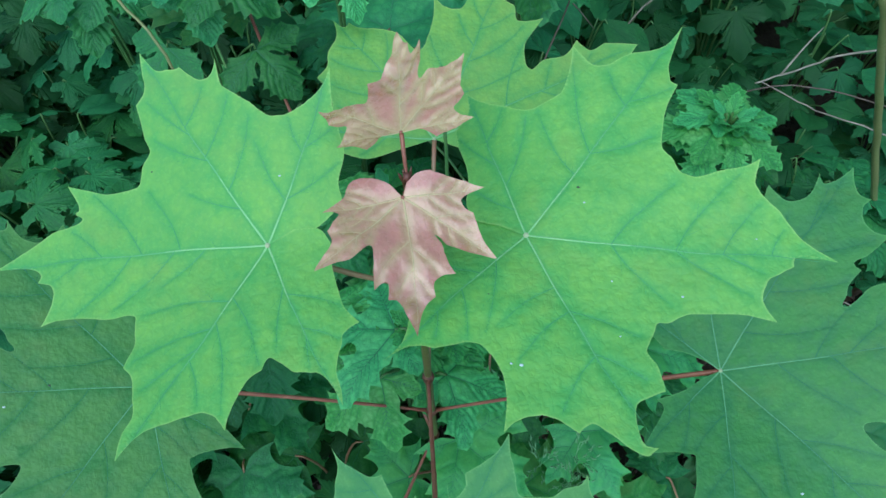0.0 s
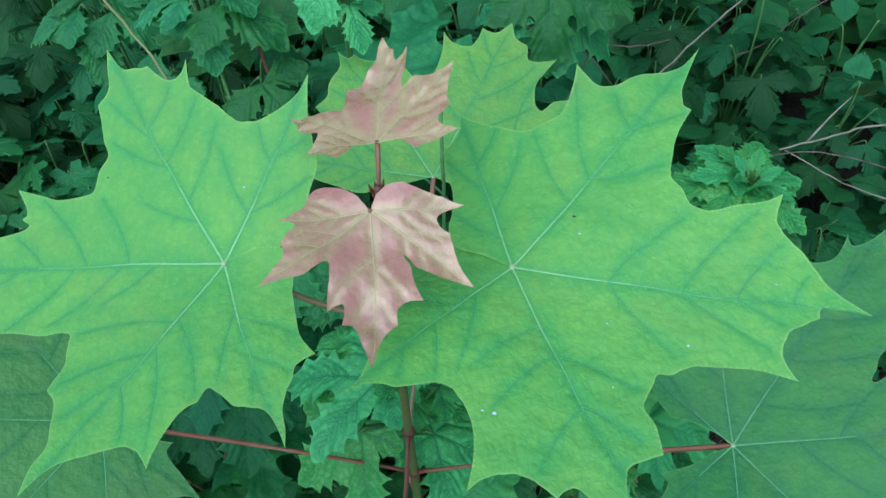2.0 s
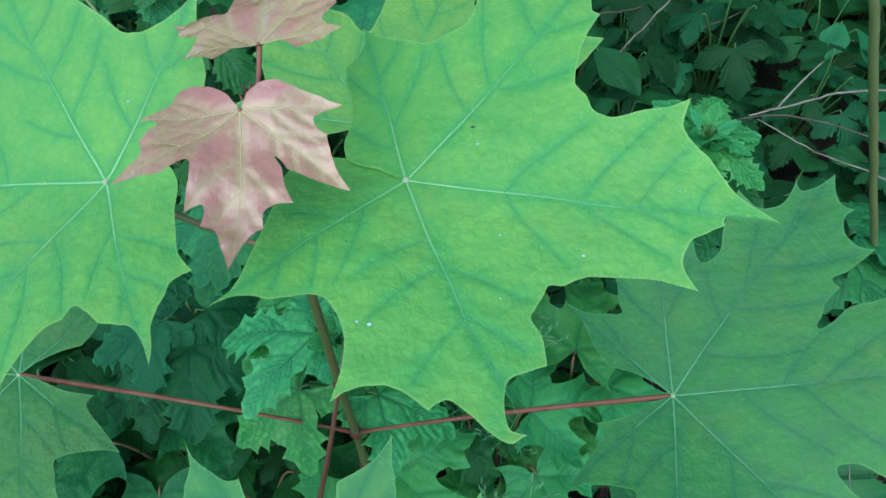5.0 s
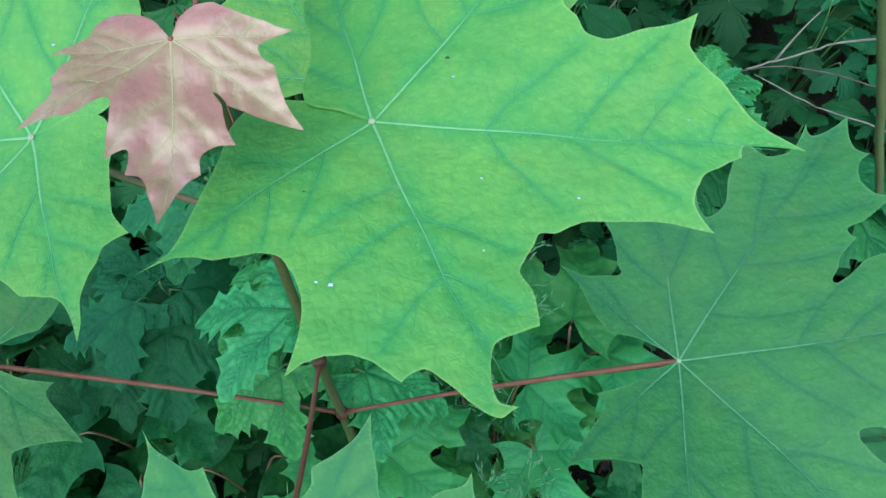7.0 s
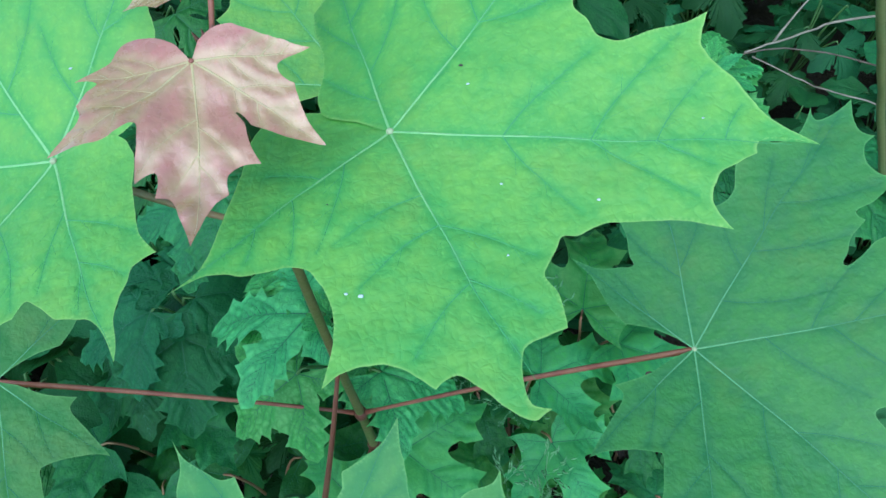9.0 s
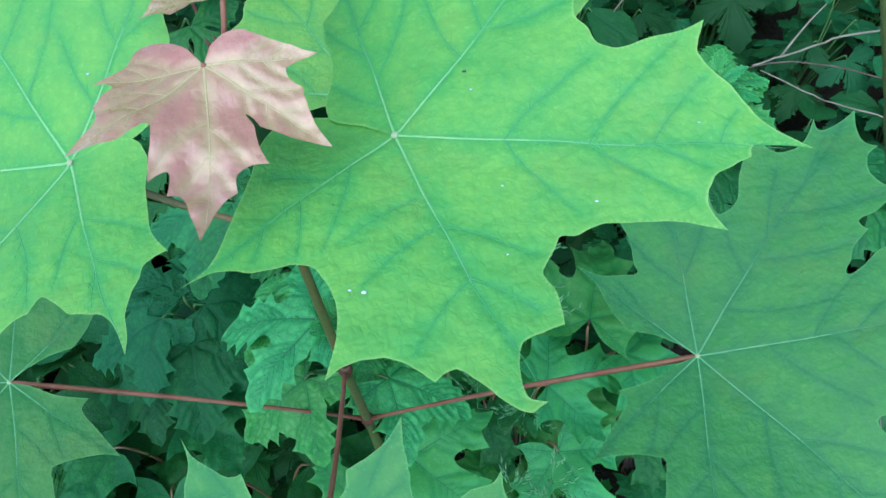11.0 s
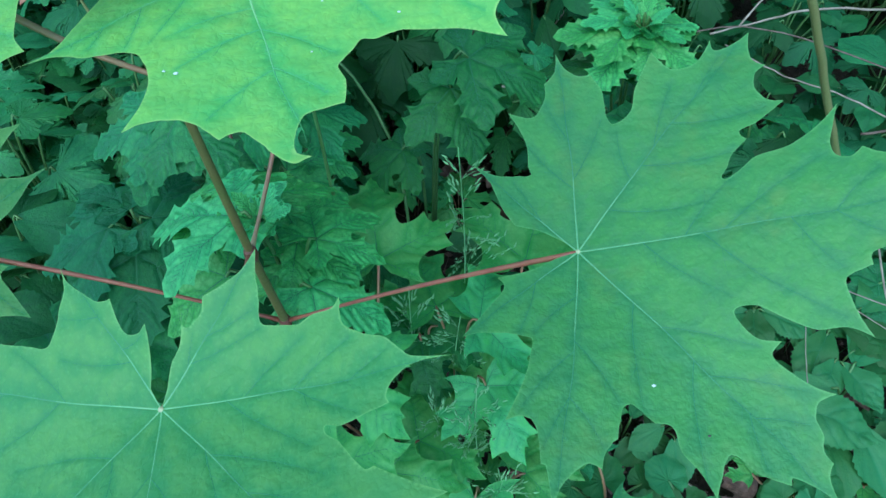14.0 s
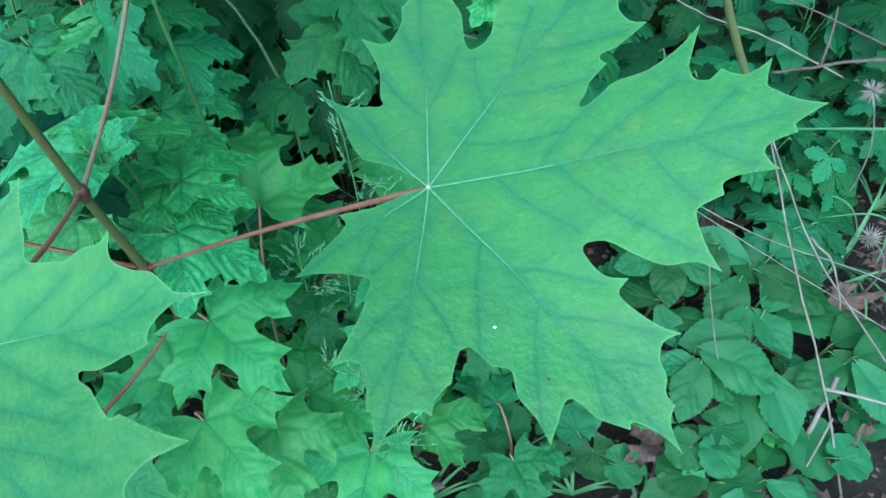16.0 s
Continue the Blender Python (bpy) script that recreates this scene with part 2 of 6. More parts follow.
M_CHALK = stalk_material("bird_lime", (0.55, 0.66, 0.62), (0.42, 0.55, 0.48), 500, 0.7)
M_BLACK = stalk_material("spot_black", (0.03, 0.03, 0.025), (0.05, 0.045, 0.03), 500, 0.6)


def soil_material():
    n = Nodes("soil")
    tex = n.add("ShaderNodeTexCoord").outputs["Object"]
    big = n.ramp(n.noise(tex, 14, 5), 0.35, 0.65)
    colour = n.mix(big, (0.014, 0.0135, 0.006), (0.032, 0.029, 0.014))
    grit = n.ramp(n.noise(tex, 260, 5, 0.7), 0.4, 0.7)
    colour = n.mix(n.calc("MULTIPLY", grit, 0.5), colour, (0.072, 0.066, 0.034))
    n.put(n.bsdf.inputs["Base Color"], colour)
    n.bsdf.inputs["Roughness"].default_value = 0.95
    n.put(n.bsdf.inputs["Normal"], n.bump(n.calc("ADD", grit, n.noise(tex, 60, 6)), 1.0, 0.004))
    return n.mat


M_SOIL = soil_material()


# ---- leaves ----
def margin(lobes, steps=7):
    """The leaf's edge, counter-clockwise from one side of the stalk to the other. A lobe: degrees from the midrib, length,
    the teeth and notches before and after its tip (along and across, in lobe lengths; a third number rounds the corner), and the sinus after it (degrees, length)."""
    corners, rounded = [], []
    for angle, length, before, after, sinus in lobes:
        u = Vector((math.cos(radians(angle)), math.sin(radians(angle))))
        v = Vector((-u.y, u.x))
        for a, b, *soft in (*before, (1, 0), *after):
            corners.append(length * (a * u + b * v))
            rounded.append(bool(soft))
        if sinus:
            rounded.append(True)
            corners.append(sinus[1] * Vector((math.cos(radians(sinus[0])), math.sin(radians(sinus[0])))))
    tang = []
    for i, p in enumerate(corners):
        a, b = corners[max(i - 1, 0)], corners[min(i + 1, len(corners) - 1)]
        turn = (p - a).cross(b - p) if 0 < i < len(corners) - 1 else 0
        sharp = turn > 0 and not rounded[i] and (p - a).angle(b - p, 0) > radians(26)
        tang.append(Vector((0, 0)) if sharp or (b - a).length == 0 else (b - a).normalized())
    line = []
    for i in range(len(corners) - 1):
        p, q = corners[i], corners[i + 1]
        d = (q - p).length
        m, k = tang[i] * d * 0.9, tang[i + 1] * d * 0.9
        for s in range(steps):
            t = s / steps
            line.append((2 * t ** 3 - 3 * t * t + 1) * p + (t ** 3 - 2 * t * t + t) * m + (3 * t * t - 2 * t ** 3) * q + (t ** 3 - t * t) * k)
    return line + [corners[-1]]


def inside(p, line):
    hit = False
    ring = line + [Vector((0, 0))]
    for a, b in zip(ring, ring[1:] + ring[:1]):
        if (a.y > p.y) != (b.y > p.y) and p.x < (b.x - a.x) * (p.y - a.y) / (b.y - a.y) + a.x:
            hit = not hit
    return hit


def vein_lines(lobes, line, branches=5, rng=None, spread=56, laid=None):
    """Main veins to the lobes' tips, each with its curved side veins: a few strong ones, and short weak ones between them."""
    groups = []
    for lobe, (angle, length, *_) in enumerate(lobes):
        u = Vector((math.cos(radians(angle)), math.sin(radians(angle))))
        v = Vector((-u.y, u.x))
        bow, kink = rng.uniform(-0.022, 0.022), rng.uniform(0, 6)
        rib = lambda t: length * (t * u + (bow * math.sin(math.pi * t) + 0.007 * math.sin(15 * t + kink) * t) * v)
        group, fine = [[rib(i / 16 * 0.94) for i in range(17)]], []
        for f, a, b in (laid or {}).get(lobe, ()):
            # A vein of known course: it leaves the rib steeply, arches towards the tip and sends out finer ones.
            start, end = rib(f), length * (a * u + b * v)
            end = start + 1.22 * (end - start)
            span = end - start
            knee = 0.5 * (start + end) - 0.13 * span.length * u
            path = []
            for i in range(17):
                t = i / 16
                q = (1 - t) ** 2 * start + 2 * t * (1 - t) * knee + t * t * end + 0.012 * span.length * math.sin(9 * t + kink) * t * u
                if not inside(q * 1.03, line):
                    break
                path.append(q)
            if len(path) < 4:
                continue
            group.append(path)
            for k in range(3):
                i = 3 + int(3.4 * k + 1.5 * rng.random())
                if i >= len(path) - 1:
                    break
                along = (path[i + 1] - path[i]).normalized()
                side = 1 if k % 2 else -1
                away = Vector((-along.y, along.x)) * side
                reach = span.length * rng.uniform(0.16, 0.30) * (1 - 0.6 * i / 17)
                twig = [path[i] + reach * (t * (0.75 * along + 0.66 * away) + 0.22 * t * t * along) for t in (0, 0.2, 0.4, 0.6, 0.8, 1.0)]
                if all(inside(q * 1.03, line) for q in twig):
                    fine.append(twig)
        if laid:
            for k in range(6):
                f, side = 0.16 + 0.11 * k + 0.06 * rng.random(), 1 if k % 2 else -1
                reach = 0.055 * length * rng.uniform(0.6, 1.2)
                fine.append([rib(f) + reach * t * (0.55 * u + side * (0.85 - 0.2 * t) * v) for t in (0, 0.25, 0.5, 0.75, 1.0)])
            group += [q for q in fine if all(inside(p * 1.03, line) for p in q)]
        for k in range(0 if laid else 2 * branches):
            strong = k % 2 == 0
            for side in (-1, 1):
                f = min(0.9, 0.27 + 0.62 * (k + 0.5 * (side > 0) + 0.5 * rng.random()) / (2 * branches))
                at = rib(f)
                way, path = radians(spread + 4 - 14 * f + rng.uniform(-6, 6)), [at.copy()]
                reach = length * (0.66 if strong else 0.2) * (1.1 - f) * rng.uniform(0.85, 1.1)
                for s in range(12):
                    at = at + reach / 12 * (math.cos(way) * u + side * math.sin(way) * v)
                    way -= radians(3.3 if strong else 1.0) * (1 + 0.5 * math.sin(2.1 * s + kink))
                    if not inside(at * 1.03, line):
                        break
                    path.append(at.copy())
                if len(path) > 3 and (strong or branches > 3):
                    group.append(path)
        groups.append(group)
    return groups


def gaps(points, segments):
    """The distance from each point to the nearest of the segments."""
    best = np.full(len(points), 1.0)
    for a, b in segments:
        ax, ay, dx, dy = a.x, a.y, b.x - a.x, b.y - a.y
        t = np.clip(((points[:, 0] - ax) * dx + (points[:, 1] - ay) * dy) / max(dx * dx + dy * dy, 1e-12), 0, 1)
        best = np.minimum(best, np.hypot(points[:, 0] - ax - t * dx, points[:, 1] - ay - t * dy))
    return best


def blade(name, lobes, material, parent, vein_material=None, at=None, rings=16, steps=7, cup=0.1, saddle=(0, 0), ripple=0.0015, quilt=0.0008, seed=0, branches=5, vein_width=0.0006, droop=0.0, label="", rim=0.55, halo=0.0035, fold=0.0, lift=(), tuck=0.0, vein_inside=False, spread=56, worn=0.0, grain=0.0, side_material=None, mid_material=None, veins=None):
    """A lobed leaf blade round its stalk joint, cupped and rippled, with raised veins as parts of it."""
    rng = random.Random(seed)
    line = margin(lobes, steps)
    size = max(l[1] for l in lobes)
    if worn:
        line = [q * (1 + worn / max(q.length, 0.004) * noise.noise(Vector((q.x, q.y, seed)) * 420)) for q in line]
    groups = vein_lines(lobes, line, branches, rng, spread, veins)
    mains = [(g[0][i], g[0][i + 2]) for g in groups for i in range(0, 15, 2)]
    sides = [(s[i], s[min(i + 3, len(s) - 1)]) for g in groups for s in g[1:] if len(s) > 3 + 3 * bool(veins) for i in range(0, len(s) - 1, 3)]
    off = Vector((rng.uniform(-9, 9), rng.uniform(-9, 9), 0))

    def height(p, gap=0.0):
        r = p.length
        soft = math.sqrt(r * r + (0.04 * size) ** 2) - 0.04 * size
        th = math.atan2(p.y, p.x)
        z = soft * (cup + saddle[0] * math.cos(2 * th) + saddle[1] * math.sin(2 * th))
        f = r / size
        z += ripple * noise.noise(Vector((p.x, p.y, 0)) * (2.6 / size) + off) * (0.4 + f)
        z += 0.6 * ripple * f * f * noise.noise(Vector((p.x, p.y, 3)) * (9.0 / size) + off)
        z -= droop * f ** 3 * size
        z += fold * abs(p.y)
        for (angle, length, *_), up in zip(lobes, lift):
            turn = (th - radians(angle) + math.pi) % math.tau - math.pi
            z += up * math.exp(-(turn / 0.42) ** 2) * r * r / length
        return z + quilt * min(1.0, gap / (0.055 * size)) ** 0.8

    bm = bmesh.new()
    vein_layer, rim_layer, field_layer = bm.verts.layers.float.new("vein"), bm.verts.layers.float.new("rim"), bm.verts.layers.float.new("field")
    centre = bm.verts.new((0, 0, height(Vector((0, 0)), 0)))
    centre[vein_layer] = 0.3
    true = np.unwrap([math.atan2(q.y, q.x) for q in line])
    even = 0.5 * (np.maximum.accumulate(true) + np.minimum.accumulate(true[::-1])[::-1])
    reach = np.array([q.length for q in line])
    if grain:
        # Two halves, each filled with an even net of small triangles and sharing the seam between them.
        bm.verts.remove(centre)
        turn = np.linspace(even[0] + 1e-6, even[-1] - 1e-6, len(even))
        middle = int(np.argmax(reach * (np.abs(np.arange(len(line)) / len(line) - 0.5) < 0.2)))
        seam = [line[middle] * (i / 40) for i in range(1, 40)]
        for rim_line, edge_line in ((line[:middle + 1], [Vector((0, 0))] + line[:middle + 1] + seam[::-1]), (line[middle:], [Vector((0, 0))] + seam + line[middle:])):
            loop = [Vector((q.x, q.y)) for q in edge_line]
            xs, ys = np.array([q.x for q in loop]), np.array([q.y for q in loop])
            u, v = np.meshgrid(np.arange(xs.min(), xs.max(), grain), np.arange(ys.min(), ys.max(), grain * 0.866))
            u = u + (np.arange(u.shape[0]) % 2)[:, None] * grain * 0.5
            pts = np.stack([u.ravel(), v.ravel()], 1)
            within = np.zeros(len(pts), bool)
            for i in range(len(loop)):
                p, q = loop[i], loop[(i + 1) % len(loop)]
                if p.y != q.y:
                    within ^= ((p.y > pts[:, 1]) != (q.y > pts[:, 1])) & (pts[:, 0] < (q.x - p.x) * (pts[:, 1] - p.y) / (q.y - p.y) + p.x)
            pts = pts[within]
            pts = pts[gaps(pts, list(zip(loop, loop[1:] + loop[:1]))) > 0.55 * grain]
            inner = [q * 0.99 for q in rim_line[1:-1]]
            pts = pts[gaps(pts, list(zip(inner, inner[1:]))) > 0.3 * grain]
            every = loop + inner + [Vector(q) for q in pts.tolist()]
            n = len(loop)
            out = delaunay_2d_cdt(every, [(i, (i + 1) % n) for i in range(n)], [], 1, 1e-7)
            spots = np.array([(q.x, q.y) for q in out[0]])
            gap = np.minimum(gaps(spots, mains), (1.6 if veins else 1.25) * gaps(spots, sides))
            on_rim = gaps(spots, list(zip(rim_line, rim_line[1:]))) < 1e-6
            way = np.arctan2(spots[:, 1], spots[:, 0])
            half = 0.5 * (even[middle] + (even[0] if rim_line[0] is line[0] else even[-1]))
            way = half + (way - half + math.pi) % math.tau - math.pi
            place = np.interp(way, even + 1e-9 * np.arange(len(even)), np.arange(len(even)))
            far = np.hypot(spots[:, 0], spots[:, 1]) / np.interp(place, np.arange(len(even)), reach)
            made = []
            for i, q in enumerate(spots):
                z = height(Vector(q), gap[i]) - tuck * max(0.0, 1 - place[i] / (2.5 * steps)) * min(1.0, 3 * far[i])
                w = bm.verts.new((q[0], q[1], z))
                w[vein_layer] = math.exp(-(gap[i] / (halo * size / 0.08)) ** 2)
                w[rim_layer] = rim if on_rim[i] else 0.0
                w[field_layer] = min(1.0, gap[i] / min(0.006, 0.085 * size))
                made.append(w)
            for f in out[2]:
                if len(set(f)) == 3:
                    bm.faces.new([made[i] for i in f])
        bmesh.ops.remove_doubles(bm, verts=bm.verts[:], dist=1e-7)
    else:
        grid = []
        stops = [((i + 1) / (rings - 1)) ** 0.85 for i in range(rings - 1)]
        stops = stops[:-1] + [0.988, 1.0]
        spots = []
        for f in stops:
            b = min(1.0, max(0.0, (f - 0.55) / 0.45)) ** 2
            way = even + b * (true - even)
            spots += list(zip(f * reach * np.cos(way), f * reach * np.sin(way)))
        spots = np.array(spots)
        gap_all = np.minimum(gaps(spots, mains), 1.25 * gaps(spots, sides)).reshape(len(stops), len(line))
        for j, f in enumerate(stops):
            row = []
            for k, q in enumerate(line):
                p = Vector(spots[j * len(line) + k])
                gap = gap_all[j][k]
                w = bm.verts.new((p.x, p.y, height(p, gap) - tuck * max(0.0, 1 - k / (2.5 * steps)) * min(1.0, 3 * f)))
                w[vein_layer] = math.exp(-(gap / (halo * size / 0.08)) ** 2)
                w[rim_layer] = rim if j == len(stops) - 1 else 0.0
                w[field_layer] = min(1.0, gap / min(0.006, 0.085 * size))
                row.append(w)
            grid.append(row)
        for k in range(len(line) - 1):
            bm.faces.new((centre, grid[0][k], grid[0][k + 1]))
            for ra, rb in zip(grid, grid[1:]):
                bm.faces.new((ra[k], rb[k], rb[k + 1], ra[k + 1]))
    tree = BVHTree.FromBMesh(bm)

    def drape(p, lift):
        hit = tree.ray_cast(Vector((p.x, p.y, 0.2)), Vector((0, 0, -1)))[0]
        return (p.x, p.y, (hit.z if hit else height(p)) + lift)

    if vein_inside:
        for f in bm.faces:
            f.smooth = True
    ob = None
    if not vein_inside:
        ob = part(name, bm, material, parent, label)
        if at is not None:
            ob.matrix_basis = at
    if vein_material:
        for g in groups:
            if not vein_inside:
                bm = bmesh.new()
            for s, path in enumerate(g):
                top = vein_width * (size / 0.08) * (1.0 if s == 0 else 0.48 if len(path) > 6 else 0.2)
                if vein_inside:
                    path = path[::2] if len(path) % 2 else path[:-1:2] + path[-1:]
                else:
                    path = [p.lerp(q, k / 3) for p, q in zip(path, path[1:]) for k in range(3)] + [path[-1]]
                rows = []
                for i, p in enumerate(path):
                    d = (path[min(i + 1, len(path) - 1)] - path[max(i - 1, 0)]).normalized()
                    side = Vector((-d.y, d.x))
                    w = top * (1 - 0.85 * (i / (len(path) - 1)) ** 0.7)
                    a, b = p - side * w, p + side * w
                    rows.append([bm.verts.new(drape(a, 0.00003)), bm.verts.new(drape(p, 0.00007 + 0.35 * w)), bm.verts.new(drape(b, 0.00003))])
                for i, (ra, rb) in enumerate(zip(rows, rows[1:])):
                    tone = (i > 0.36 * len(rows)) + (i > 0.62 * len(rows)) if mid_material and not s else 0
                    for quad in ((ra[0], rb[0], rb[1], ra[1]), (ra[1], rb[1], rb[2], ra[2])):
                        bm.faces.new(quad).material_index = 1 if vein_inside or s and side_material else (0, 2, 1)[tone]
            if not vein_inside:
                rib = part("vein", bm, vein_material, ob)
                if side_material:
                    rib.data.materials.append(side_material)
                    rib.data.materials.append(mid_material or side_material)
    if vein_inside:
        ob = part(name, bm, material, parent, label)
        ob.data.materials.append(vein_material)
    return ob, height


def seat(at, up, ahead):
    """A pose at a point, with its z along up and its x along ahead."""
    z = Vector(up).normalized()
    x = Vector(ahead)
    x = (x - x.dot(z) * z).normalized()
    y = z.cross(x)
    m = Matrix((x, y, z)).transposed().to_4x4()
    m.translation = at
    return m


def stalk(parent, points, radii, material, label="", name="petiole", sides=8):
    """A leaf stalk as a part of its leaf, given in world places."""
    bm = bmesh.new()
    back = parent.matrix_basis.inverted() if parent.parent else Matrix()
    add_tube(bm, [back @ Vector(p) for p in points], radii, sides)
    return part(name, bm, material, parent, label)


# ---- the ground ----
def make_ground():
    bm = bmesh.new()
    bmesh.ops.create_grid(bm, x_segments=140, y_segments=140, size=0.9)
    for w in bm.verts:
        w.co.y += 0.4
        p = Vector(w.co)
        w.co.z = 0.014 * noise.noise(p * 7) + 0.006 * noise.noise(p * 31) - 0.006
    outer = [e for e in bm.edges if e.is_boundary]
    got = bmesh.ops.extrude_edge_only(bm, edges=outer)
    for w in (g for g in got["geom"] if isinstance(g, bmesh.types.BMVert)):
        w.co.x, w.co.y, w.co.z = w.co.x * 60, (w.co.y - 0.4) * 60 + 0.4, -0.02
    return tagged(part("ground", bm, M_SOIL), "dark brown crumbly woodland soil", "soil", kind="structure")


make_ground()

# ---- the maple sapling ----
STEM = [(-0.004, 0.121, -0.01), (-0.005, 0.119, 0.08), (-0.005, 0.119, 0.150), (-0.0057, 0.117, 0.197), (-0.0062, 0.112, 0.2577), (-0.008, 0.110, 0.345), (-0.009, 0.110, 0.403)]
sapling = thing("maple_sapling", "maple sapling with broad green leaves and two reddish new ones", "tree sapling")
line = glide(STEM, 8)
bm = bmesh.new()
add_tube(bm, line, taper(len(line), 0.0029, 0.0010), 12)
part("stem", bm, M_STEM, sapling, "thin olive-brown stem")
for k, r in ((2, 0.0028), (3, 0.0027), (4, 0.0025), (5, 0.0018), (6, 0.0012)):
    c = Vector(STEM[k])
    bm = bmesh.new()
    add_tube(bm, [c + Vector((0, 0, z)) for z in (-0.004, -0.002, 0, 0.002, 0.0035)], [r * 0.78, r * 0.95, r * 1.08, r * 0.98, r * 0.7], 12)
    part("node", bm, M_NODE, sapling, "swollen dark red joint")

